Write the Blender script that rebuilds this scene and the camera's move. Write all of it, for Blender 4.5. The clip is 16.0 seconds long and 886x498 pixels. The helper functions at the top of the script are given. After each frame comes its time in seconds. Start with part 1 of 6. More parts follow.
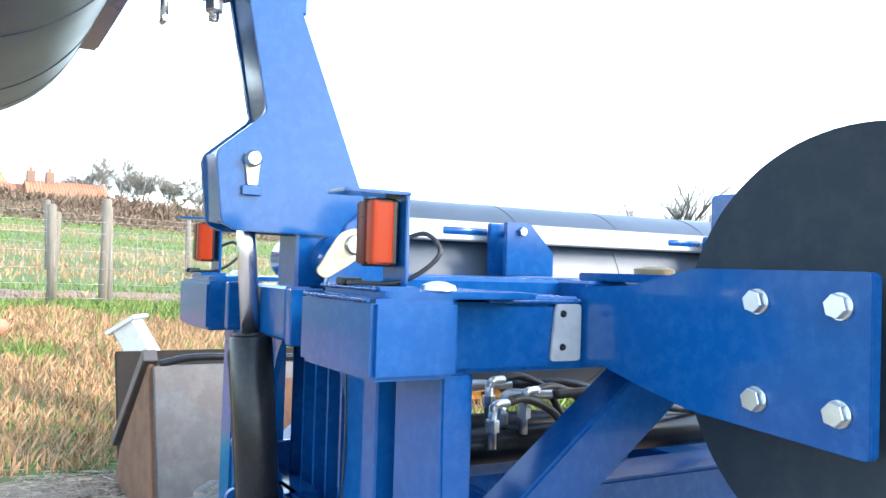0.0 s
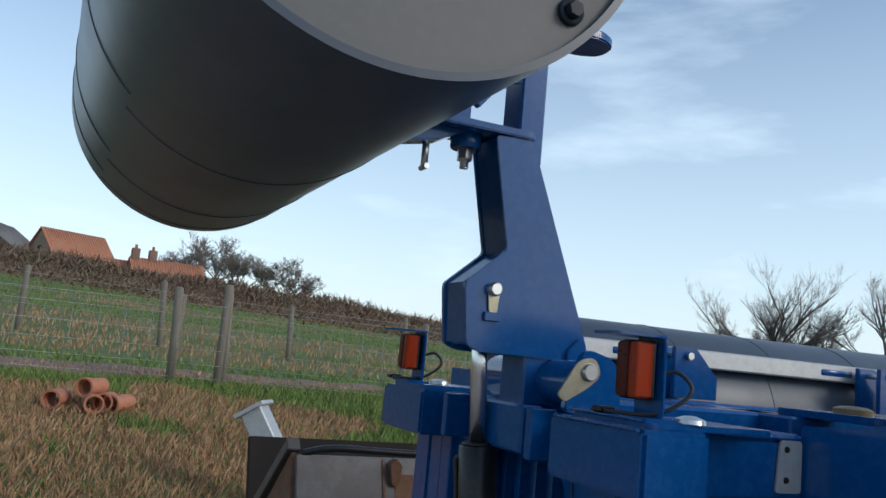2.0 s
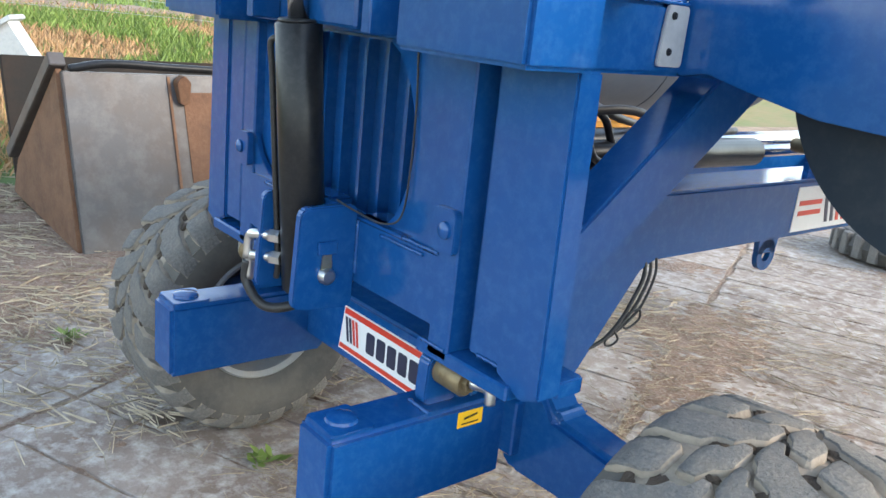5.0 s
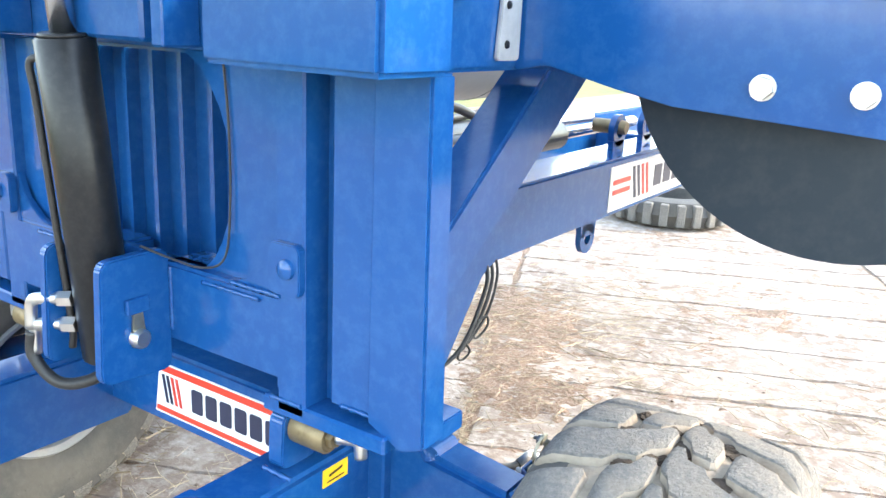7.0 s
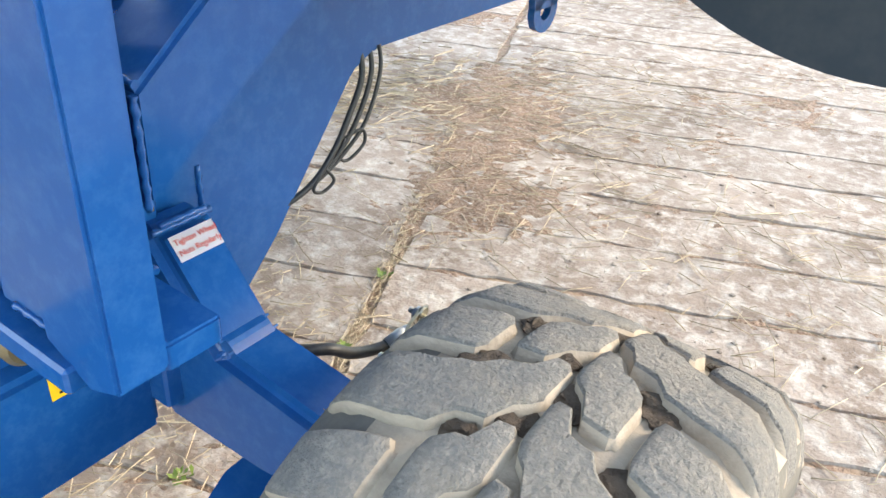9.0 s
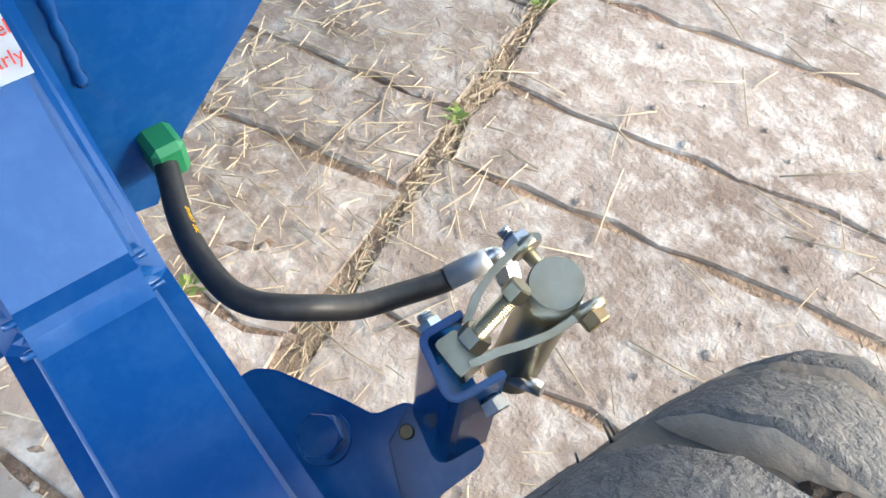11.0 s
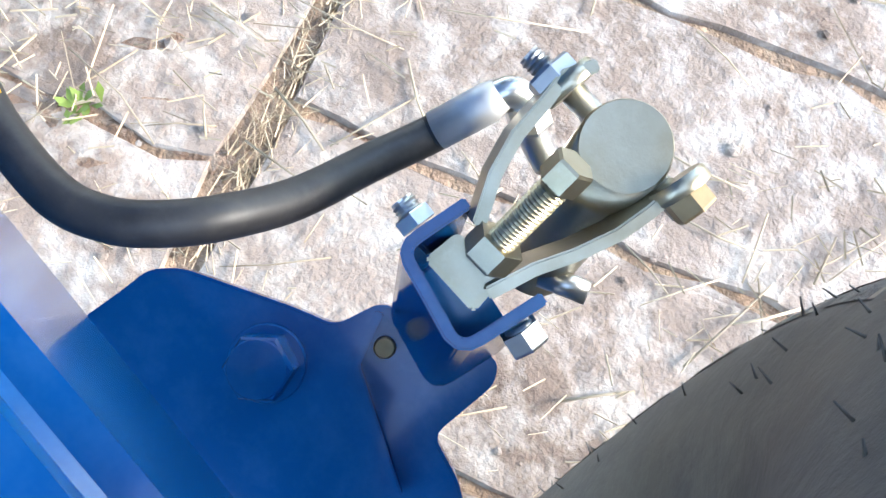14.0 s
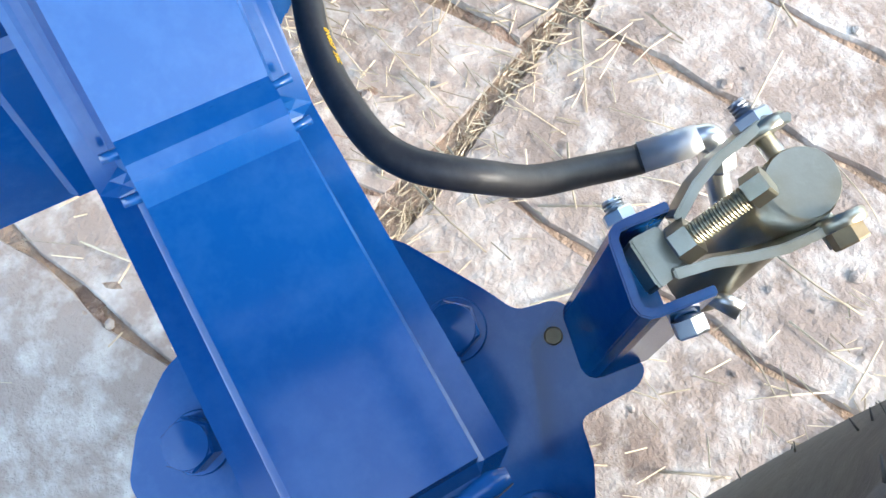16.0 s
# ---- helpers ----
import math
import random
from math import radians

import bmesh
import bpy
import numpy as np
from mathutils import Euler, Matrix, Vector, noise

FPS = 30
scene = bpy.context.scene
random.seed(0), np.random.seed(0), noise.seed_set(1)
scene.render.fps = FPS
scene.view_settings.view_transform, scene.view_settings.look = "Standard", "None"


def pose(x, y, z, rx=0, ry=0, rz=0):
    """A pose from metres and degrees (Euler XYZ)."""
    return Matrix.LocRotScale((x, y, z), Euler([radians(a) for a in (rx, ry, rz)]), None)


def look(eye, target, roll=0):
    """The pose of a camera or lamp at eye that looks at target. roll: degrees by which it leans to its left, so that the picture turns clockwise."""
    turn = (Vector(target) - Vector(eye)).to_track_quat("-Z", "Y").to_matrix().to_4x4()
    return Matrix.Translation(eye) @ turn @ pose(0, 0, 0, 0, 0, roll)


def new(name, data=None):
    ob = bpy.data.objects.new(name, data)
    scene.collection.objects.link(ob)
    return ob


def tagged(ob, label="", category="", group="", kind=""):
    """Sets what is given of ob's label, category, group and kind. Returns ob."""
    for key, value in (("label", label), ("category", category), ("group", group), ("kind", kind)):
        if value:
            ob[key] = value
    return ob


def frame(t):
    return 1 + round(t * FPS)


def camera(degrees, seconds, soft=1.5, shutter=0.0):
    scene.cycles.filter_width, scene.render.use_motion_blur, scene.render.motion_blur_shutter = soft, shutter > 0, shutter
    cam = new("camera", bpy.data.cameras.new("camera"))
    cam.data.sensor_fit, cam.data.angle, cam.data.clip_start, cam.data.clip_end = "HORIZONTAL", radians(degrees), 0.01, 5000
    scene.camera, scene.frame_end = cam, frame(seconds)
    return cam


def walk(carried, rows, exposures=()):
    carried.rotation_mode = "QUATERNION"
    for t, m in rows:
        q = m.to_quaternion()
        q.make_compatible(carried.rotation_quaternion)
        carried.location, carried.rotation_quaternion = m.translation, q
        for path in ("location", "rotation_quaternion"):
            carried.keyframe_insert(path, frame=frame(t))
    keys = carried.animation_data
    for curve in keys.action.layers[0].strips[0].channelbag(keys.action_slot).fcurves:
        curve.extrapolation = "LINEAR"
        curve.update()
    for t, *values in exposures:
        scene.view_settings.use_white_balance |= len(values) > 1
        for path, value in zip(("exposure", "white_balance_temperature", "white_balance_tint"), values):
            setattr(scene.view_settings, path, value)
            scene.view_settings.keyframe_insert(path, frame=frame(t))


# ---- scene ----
cam = camera(56.3, 16.0)
PATH = [
    (0, (1.823, -0.563, 1.488), (0.088, 0.431, 1.535), 1.7),
    (0.5, (1.854, -0.571, 1.516), (0.006, 0.151, 1.764), 2.9),
    (1, (1.868, -0.618, 1.507), (-0.038, -0.078, 1.786), 2.9),
    (1.5, (1.858, -0.845, 1.516), (0.011, -0.137, 1.809), 2.0),
    (2, (1.883, -0.976, 1.53), (0.068, -0.177, 1.792), 5.3),
    (2.5, (1.902, -0.951, 1.519), (0.1, -0.117, 1.754), 4.7),
    (3, (1.916, -0.94, 1.501), (0.193, 0.062, 1.669), 3.6),
    (3.5, (1.902, -0.942, 1.457), (0.207, 0.11, 1.307), 4.4),
    (4, (1.844, -0.924, 1.4), (0.218, 0.169, 0.996), 5.5),
    (4.2, (1.782, -0.869, 1.378), (0.17, 0.223, 0.921), 5.7),
    (6.3, (1.27, -0.841, 1.382), (0.162, 0.708, 0.775), 4.5),
    (6.5, (1.275, -0.83, 1.401), (0.196, 0.752, 0.825), 4.1),
    (7, (1.291, -0.797, 1.38), (0.22, 0.806, 0.85), 2.7),
    (7.5, (1.316, -0.746, 1.288), (0.326, 0.791, 0.477), 3.6),
    (8, (1.35, -0.647, 1.289), (0.375, 0.862, 0.411), 3.3),
    (8.5, (1.284, -0.449, 1.259), (0.316, 1.011, 0.293), 2.1),
    (9, (1.193, -0.173, 1.267), (0.223, 1.228, 0.221), 3.8),
    (9.5, (1.149, 0.084, 1.241), (-0.083, 1.186, 0.115), 3.3),
    (9.7, (1.106, 0.123, 1.215), (-0.107, 1.1, -0.04), 4.0),
    (11.8, (0.749, 0.435, 0.923), (0.129, 1.112, -0.854), 8.2),
    (12, (0.75, 0.432, 0.912), (0.187, 1.08, -0.894), 8.9),
    (12.5, (0.755, 0.379, 0.899), (0.26, 0.928, -0.959), 10.5),
    (13, (0.715, 0.418, 0.839), (0.263, 0.911, -1.045), 9.3),
    (13.5, (0.702, 0.444, 0.846), (0.277, 0.91, -1.052), 6.8),
    (14, (0.692, 0.454, 0.845), (0.331, 0.947, -1.059), 11.7),
    (14.5, (0.689, 0.473, 0.846), (0.348, 0.985, -1.057), 12.9),
    (15, (0.683, 0.493, 0.843), (0.316, 1.04, -1.046), 11.6),
    (15.5, (0.696, 0.438, 0.852), (0.333, 0.943, -1.049), 13.4),
    (16, (0.731, 0.345, 0.908), (0.044, 0.82, -0.91), 5.0),
]

EXPOSURES = [(0.0, 2.45, 6400, 10), (0.3, 1.6, 6400, 10), (0.6, 0.7, 6400, 10), (1.0, 0.1, 6300, 10), (1.5, 0.05, 6300, 10), (3.0, 0.1, 6200, 10), (3.5, 0.48, 6800, 10), (4.0, 1.22, 7200, 10), (4.2, 1.45, 7200, 10), (5.2, 2.3, 7000, 10), (6.3, 3.3, 7100, 10), (7.0, 3.15, 7300, 10), (7.5, 2.9, 7500, 10), (8.0, 2.75, 7600, 10), (9.0, 2.65, 7600, 10), (9.7, 2.75, 7500, 10), (11.8, 2.95, 6700, 10), (13.0, 3.2, 6400, 10), (14.0, 3.28, 6400, 10), (15.0, 3.1, 6700, 10), (16.0, 3.12, 6500, 10)]
walk(cam, PATH if len(PATH[0]) == 2 else [(row[0], look(*row[1:])) for row in PATH], EXPOSURES)

# ---------------------------------------------------------------- light
SUN_AZ, SUN_EL = 48.0, 27.0  # compass degrees clockwise from +y
sun_dir = Vector((math.sin(radians(SUN_AZ)) * math.cos(radians(SUN_EL)), math.cos(radians(SUN_AZ)) * math.cos(radians(SUN_EL)), math.sin(radians(SUN_EL))))
sun = new("sun", bpy.data.lights.new("sun", "SUN"))
sun.data.energy, sun.data.angle, sun.data.color = 1.0, radians(18), (1.0, 0.93, 0.82)
sun.matrix_world = look(sun_dir * 30, (0, 0, 0))

world = bpy.data.worlds.new("world")
scene.world = world
world.use_nodes = True
wt = world.node_tree
wt.nodes.clear()
w_out, w_bg, w_sky = wt.nodes.new("ShaderNodeOutputWorld"), wt.nodes.new("ShaderNodeBackground"), wt.nodes.new("ShaderNodeTexSky")
w_sky.sky_type, w_sky.sun_disc = "NISHITA", False
w_sky.sun_elevation, w_sky.sun_rotation = radians(SUN_EL), radians(SUN_AZ)
w_sky.air_density, w_sky.dust_density, w_sky.ozone_density = 1.15, 0.8, 1.9
w_co, w_map, w_noise, w_ramp, w_mix = (wt.nodes.new("ShaderNode" + n) for n in ("TexCoord", "Mapping", "TexNoise", "ValToRGB", "MixRGB"))
w_map.inputs["Scale"].default_value = (1.6, 1.6, 6.0)
w_noise.inputs["Scale"].default_value, w_noise.inputs["Detail"].default_value, w_noise.inputs["Roughness"].default_value = 1.7, 7, 0.55
w_ramp.color_ramp.elements[0].position, w_ramp.color_ramp.elements[1].position = 0.56, 1.0
w_sep, w_hor, w_add = wt.nodes.new("ShaderNodeSeparateXYZ"), wt.nodes.new("ShaderNodeMapRange"), wt.nodes.new("ShaderNodeMath")
w_hor.inputs["From Min"].default_value, w_hor.inputs["From Max"].default_value = 0.0, 0.42
w_hor.inputs["To Min"].default_value, w_hor.inputs["To Max"].default_value = 0.68, 0.12
w_add.operation, w_add.use_clamp = "ADD", True
w_mix.inputs["Color2"].default_value = (5.6, 6.8, 7.7, 1)
w_bg.inputs["Strength"].default_value = 0.15
wt.links.new(w_co.outputs["Generated"], w_map.inputs["Vector"])
wt.links.new(w_map.outputs[0], w_noise.inputs["Vector"])
wt.links.new(w_noise.outputs["Fac"], w_ramp.inputs[0])
wt.links.new(w_co.outputs["Generated"], w_sep.inputs[0])
wt.links.new(w_sep.outputs["Z"], w_hor.inputs[0])
wt.links.new(w_ramp.outputs[0], w_add.inputs[0])
wt.links.new(w_hor.outputs[0], w_add.inputs[1])
wt.links.new(w_add.outputs[0], w_mix.inputs["Fac"])
wt.links.new(w_sky.outputs[0], w_mix.inputs["Color1"])
wt.links.new(w_mix.outputs[0], w_bg.inputs[0])
wt.links.new(w_bg.outputs[0], w_out.inputs[0])


# ---------------------------------------------------------------- materials
def mat(name, base, rough=0.5, metal=0.0, second=None, scale=6.0, amount=0.5, third=None, scale3=60.0, amount3=0.35,
        bump=0.0, bump_scale=120.0, coat=0.0, rough_var=0.1, island=0.0, stretch=(1, 1, 1), random_hue=0.0, placed=False, spec=0.5):
    """Base colour with stains at one scale, grain at a finer one, uneven gloss and fine relief."""
    m = bpy.data.materials.new(name)
    m.use_nodes = True
    t = m.node_tree
    b = t.nodes["Principled BSDF"]
    n = lambda k: t.nodes.new("ShaderNode" + k)
    link = t.links.new
    co, mp = n("TexCoord"), n("Mapping")
    mp.inputs["Scale"].default_value = stretch
    link(n("NewGeometry").outputs["Position"] if placed else co.outputs["Object"], mp.inputs["Vector"])

    def noise_tex(s, detail=6, rough_=0.6):
        x = n("TexNoise")
        x.inputs["Scale"].default_value, x.inputs["Detail"].default_value, x.inputs["Roughness"].default_value = s, detail, rough_
        link(mp.outputs[0], x.inputs["Vector"])
        return x

    def ramp(src, lo, hi):
        r = n("MapRange")
        r.inputs["From Min"].default_value, r.inputs["From Max"].default_value = lo, hi
        link(src, r.inputs[0])
        return r.outputs[0]

    def mix(fac, a, c, kind="MIX"):
        x = n("MixRGB")
        x.blend_type = kind
        if isinstance(fac, float):
            x.inputs[0].default_value = fac
        else:
            link(fac, x.inputs[0])
        for k, v in ((1, a), (2, c)):
            if isinstance(v, tuple):
                x.inputs[k].default_value = (*v, 1)
            else:
                link(v, x.inputs[k])
        return x.outputs[0]

    def times(src, k):
        x = n("Math")
        x.operation = "MULTIPLY"
        x.inputs[1].default_value = k
        link(src, x.inputs[0])
        return x.outputs[0]

    colour = tuple(base)
    second = second or tuple(c * 0.72 for c in base)
    third = third or tuple(min(1.0, c * 1.25) for c in base)
    big, fine = noise_tex(scale), noise_tex(scale3, 4, 0.7)
    colour = mix(times(ramp(big.outputs["Fac"], 0.42, 0.66), amount), colour, tuple(second))
    colour = mix(times(ramp(fine.outputs["Fac"], 0.45, 0.7), amount3), colour, tuple(third))
    if island or random_hue:
        src = n("NewGeometry").outputs["Random Per Island"] if island else n("ObjectInfo").outputs["Random"]
        hsv = n("HueSaturation")
        v = n("MapRange")
        k = island or random_hue
        v.inputs["To Min"].default_value, v.inputs["To Max"].default_value = 1 - k, 1 + k
        link(src, v.inputs[0])
        link(v.outputs[0], hsv.inputs["Value"])
        link(colour, hsv.inputs["Color"]) if not isinstance(colour, tuple) else None
        colour = hsv.outputs[0]
    link(colour, b.inputs["Base Color"])
    rv = n("MapRange")
    rv.inputs["To Min"].default_value, rv.inputs["To Max"].default_value = max(0.02, rough - rough_var), min(1.0, rough + rough_var)
    link(big.outputs["Fac"], rv.inputs[0])
    link(rv.outputs[0], b.inputs["Roughness"])
    b.inputs["Metallic"].default_value = metal
    b.inputs["Specular IOR Level"].default_value = spec
    b.inputs["Coat Weight"].default_value = coat
    b.inputs["Coat Roughness"].default_value = 0.05
    if bump:
        bt, bp = noise_tex(bump_scale, 5, 0.65), n("Bump")
        bp.inputs["Strength"].default_value, bp.inputs["Distance"].default_value = min(1.0, bump * 10), 0.02 * bump * 5
        link(bt.outputs["Fac"], bp.inputs["Height"])
        link(bp.outputs[0], b.inputs["Normal"])
    return m


BLUE = mat("blue_gloss_paint", (0.003, 0.067, 0.235), 0.16, second=(0.0025, 0.055, 0.2), scale=3.0, amount=0.5, third=(0.022, 0.105, 0.28), scale3=38, amount3=0.45, bump=0.009, bump_scale=14, coat=0.15, rough_var=0.07, spec=0.36)
BLACK_PAINT = mat("black_paint", (0.011, 0.012, 0.014), 0.32, bump=0.01, bump_scale=40, third=(0.04, 0.04, 0.04), spec=0.3)
# dark grey steel taken near black: the shade inside the bucket is in its colour
SHADED_STEEL = mat("steel_with_inner_shade", (0.022, 0.019, 0.017), 0.9, second=(0.05, 0.03, 0.02), scale=4, bump=0.04, bump_scale=40, spec=0.2)
RUBBER_HOSE = mat("black_hose_rubber", (0.018, 0.018, 0.019), 0.5, third=(0.06, 0.055, 0.05), scale3=90, bump=0.01, bump_scale=200)
CHROME = mat("chromed_rod", (0.78, 0.79, 0.8), 0.25, 1.0, amount=0.15, amount3=0.1, rough_var=0.05)
ZINC = mat("zinc_plated_steel", (0.62, 0.63, 0.62), 0.34, 1.0, second=(0.5, 0.5, 0.48), scale=30, bump=0.01, bump_scale=150)
YELLOW_ZINC = mat("yellow_passivated_steel", (0.4, 0.37, 0.28), 0.36, 0.95, second=(0.28, 0.24, 0.15), scale=40, amount=0.7, third=(0.5, 0.47, 0.38), scale3=160, bump=0.015, bump_scale=160)
BLACK_ZINC = mat("dark_oiled_zinc", (0.3, 0.31, 0.33), 0.35, 0.9, second=(0.18, 0.18, 0.19), scale=60, amount=0.6, bump=0.01, bump_scale=150)
BRASS = mat("worn_brass_grease", (0.24, 0.18, 0.1), 0.5, 0.6, second=(0.14, 0.09, 0.05), scale=40)
TREAD = mat("dusty_tyre_tread", (0.14, 0.136, 0.132), 0.88, second=(0.24, 0.205, 0.165), scale=9, amount=0.7, third=(0.26, 0.235, 0.205), scale3=130, amount3=0.75, bump=0.1, bump_scale=150)
GROOVE = mat("mud_caked_tyre_groove", (0.3, 0.25, 0.198), 0.95, second=(0.1, 0.075, 0.055), scale=14, amount=0.65, third=(0.36, 0.31, 0.25), scale3=70, bump=0.06, bump_scale=45)
MUD = mat("dark_damp_mud", (0.06, 0.042, 0.03), 0.9, second=(0.1, 0.075, 0.055), scale=60, bump=0.1, bump_scale=160)
SIDEWALL = mat("tyre_sidewall_rubber", (0.058, 0.056, 0.054), 0.75, second=(0.16, 0.14, 0.11), scale=5, amount=0.5, third=(0.13, 0.12, 0.105), scale3=45, bump=0.04, bump_scale=60)
RIM = mat("silver_wheel_paint", (0.24, 0.245, 0.25), 0.45, second=(0.32, 0.29, 0.25), scale=9, bump=0.01)
DRUM = mat("dark_rolled_steel", (0.062, 0.079, 0.105), 0.36, 0.0, second=(0.046, 0.058, 0.078), scale=2.5, amount=0.6, third=(0.08, 0.091, 0.108), scale3=14, amount3=0.4, bump=0.02, bump_scale=10, spec=0.3)
DRUM_DARK = mat("blue_black_drum_end_paint", (0.013, 0.022, 0.033), 0.5, spec=0.25, second=(0.024, 0.031, 0.038), scale=3, third=(0.045, 0.05, 0.055), scale3=18, bump=0.015, bump_scale=14)
DRUM_END = mat("grey_drum_end_plate", (0.12, 0.118, 0.116), 0.6, 0.1, second=(0.08, 0.078, 0.075), scale=2, amount=0.6, bump=0.015, bump_scale=20)
LENS_RED = mat("red_lamp_lens", (0.075, 0.002, 0.002), 0.3, second=(0.07, 0.002, 0.002), scale=30, coat=0.0, stretch=(1, 1, 4), spec=0.2)
LENS_AMBER = mat("amber_lamp_lens", (0.27, 0.026, 0.003), 0.3, second=(0.26, 0.02, 0.003), scale=30, coat=0.0, stretch=(1, 1, 4), spec=0.2)
WHITE_STICKER = mat("white_vinyl", (0.8, 0.8, 0.79), 0.3, amount=0.15, amount3=0.1)
RED_STICKER = mat("red_vinyl", (0.68, 0.05, 0.025), 0.3, amount=0.2)
NAVY_STICKER = mat("navy_vinyl", (0.025, 0.028, 0.06), 0.3, amount=0.2)
YELLOW_STICKER = mat("yellow_vinyl", (0.85, 0.5, 0.02), 0.35, amount=0.2)
GALV = mat("galvanised_steel", (0.52, 0.52, 0.51), 0.5, 0.5, second=(0.38, 0.4, 0.42), scale=22, third=(0.62, 0.63, 0.64), scale3=70, bump=0.01)
BUCKET = mat("worn_bucket_steel", (0.085, 0.082, 0.085), 0.5, 0.25, second=(0.1, 0.065, 0.045), scale=2.4, amount=0.5, third=(0.2, 0.195, 0.19), scale3=9, amount3=0.3, bump=0.03, bump_scale=30)
RUST = mat("rusty_steel", (0.16, 0.075, 0.038), 0.8, 0.1, second=(0.09, 0.042, 0.025), scale=6, amount=0.7, third=(0.24, 0.13, 0.07), scale3=40, bump=0.05, bump_scale=50)
CLAY = mat("orange_clay", (0.48, 0.185, 0.1), 0.7, second=(0.36, 0.13, 0.07), scale=8, third=(0.56, 0.27, 0.17), scale3=40, bump=0.03)
POST_WOOD = mat("weathered_fence_wood", (0.21, 0.18, 0.14), 0.9, second=(0.12, 0.1, 0.08), scale=5, third=(0.3, 0.27, 0.22), scale3=30, bump=0.05, bump_scale=40, stretch=(6, 6, 1))
WIRE = mat("galvanised_fence_wire", (0.4, 0.4, 0.4), 0.5, 0.7)
SLAB = mat("worn_concrete_slab", (0.275, 0.22, 0.185), 0.93, second=(0.135, 0.09, 0.065), scale=2.6, amount=0.85, third=(0.46, 0.42, 0.38), scale3=15, amount3=0.9, bump=0.085, bump_scale=55, random_hue=0.12, placed=True)
EARTH = mat("reddish_yard_earth", (0.28, 0.18, 0.128), 0.97, second=(0.15, 0.092, 0.064), scale=9, amount=0.8, third=(0.46, 0.37, 0.29), scale3=60, amount3=0.7, bump=0.25, bump_scale=70)
DIRT = mat("straw_strewn_dirt", (0.29, 0.2, 0.14), 0.97, second=(0.12, 0.08, 0.052), scale=2.2, amount=0.8, third=(0.42, 0.32, 0.22), scale3=26, amount3=0.6, bump=0.25, bump_scale=22)
FIELD = mat("rough_pasture", (0.07, 0.125, 0.028), 0.95, second=(0.24, 0.17, 0.085), scale=0.35, amount=0.75, third=(0.1, 0.16, 0.04), scale3=6, amount3=0.6, bump=0.25, bump_scale=9, stretch=(1, 0.35, 1))
GRASS = mat("green_grass_blades", (0.15, 0.225, 0.042), 0.7, second=(0.1, 0.16, 0.03), scale=1.5, third=(0.26, 0.28, 0.09), scale3=8, island=0.28)
DRY = mat("dry_grass_blades", (0.43, 0.25, 0.125), 0.85, second=(0.26, 0.15, 0.075), scale=1.5, third=(0.6, 0.46, 0.27), scale3=8, island=0.28)
STRAW = mat("pale_straw", (0.38, 0.31, 0.22), 0.85, second=(0.24, 0.17, 0.1), scale=2, amount=0.8, third=(0.52, 0.45, 0.33), scale3=30, island=0.4)
WEED = mat("fresh_weed_leaf", (0.14, 0.2, 0.035), 0.6)
HEDGE = mat("bare_hedge_twigs", (0.15, 0.1, 0.07), 0.95, second=(0.13, 0.115, 0.07), scale=0.15, third=(0.2, 0.12, 0.07), scale3=2, island=0.4)
TWIG = mat("bare_tree_bark", (0.2, 0.175, 0.155), 0.95, second=(0.07, 0.06, 0.05), scale=1)
IVY = mat("ivy_leaves", (0.04, 0.07, 0.025), 0.8, island=0.4)
PANTILE = mat("orange_pantiles", (0.42, 0.185, 0.105), 0.85, second=(0.36, 0.12, 0.06), scale=0.5, third=(0.55, 0.24, 0.13), scale3=4, bump=0.3, bump_scale=3)
SLATE = mat("dull_grey_roof_sheet", (0.2, 0.19, 0.185), 0.8, second=(0.14, 0.115, 0.1), scale=0.6, third=(0.28, 0.27, 0.26), scale3=4, bump=0.1, bump_scale=3)
HOUSE_STONE = mat("sandstone_wall", (0.4, 0.29, 0.19), 0.9, second=(0.3, 0.2, 0.14), scale=0.6, third=(0.48, 0.37, 0.26), scale3=4, bump=0.2, bump_scale=4)
HOUSE_BRICK = mat("dull_brick_gable", (0.24, 0.14, 0.1), 0.9, second=(0.17, 0.1, 0.08), scale=0.6, third=(0.32, 0.2, 0.14), scale3=4)
DARK_HOLE = mat("dark_opening", (0.01, 0.01, 0.012), 0.6)
GREEN_PLASTIC = mat("green_plastic", (0.01, 0.2, 0.08), 0.4, amount=0.3)
ORANGE_PAINT = mat("faded_orange_machine_paint", (0.62, 0.27, 0.03), 0.5, second=(0.35, 0.12, 0.03), scale=4, amount=0.7)
TIMBER = mat("rough_timber", (0.3, 0.17, 0.1), 0.85, second=(0.2, 0.1, 0.06), scale=5, third=(0.4, 0.28, 0.18), scale3=25, bump=0.04)
PALE_TIMBER = mat("pale_sawn_timber", (0.5, 0.4, 0.28), 0.85, second=(0.36, 0.27, 0.18), scale=5, bump=0.04)


# ---------------------------------------------------------------- mesh helpers
def add_box(bm, x0, x1, y0, y1, z0, z1, bevel=0.0, seg=1):
    g = bmesh.ops.create_cube(bm, size=1.0)["verts"]
    for v in g:
        v.co = Vector(((x0 + x1) / 2 + v.co.x * (x1 - x0), (y0 + y1) / 2 + v.co.y * (y1 - y0), (z0 + z1) / 2 + v.co.z * (z1 - z0)))
    if bevel:
        bmesh.ops.bevel(bm, geom=list({e for v in g for e in v.link_edges}), offset=bevel, segments=seg, affect="EDGES")
    return bm


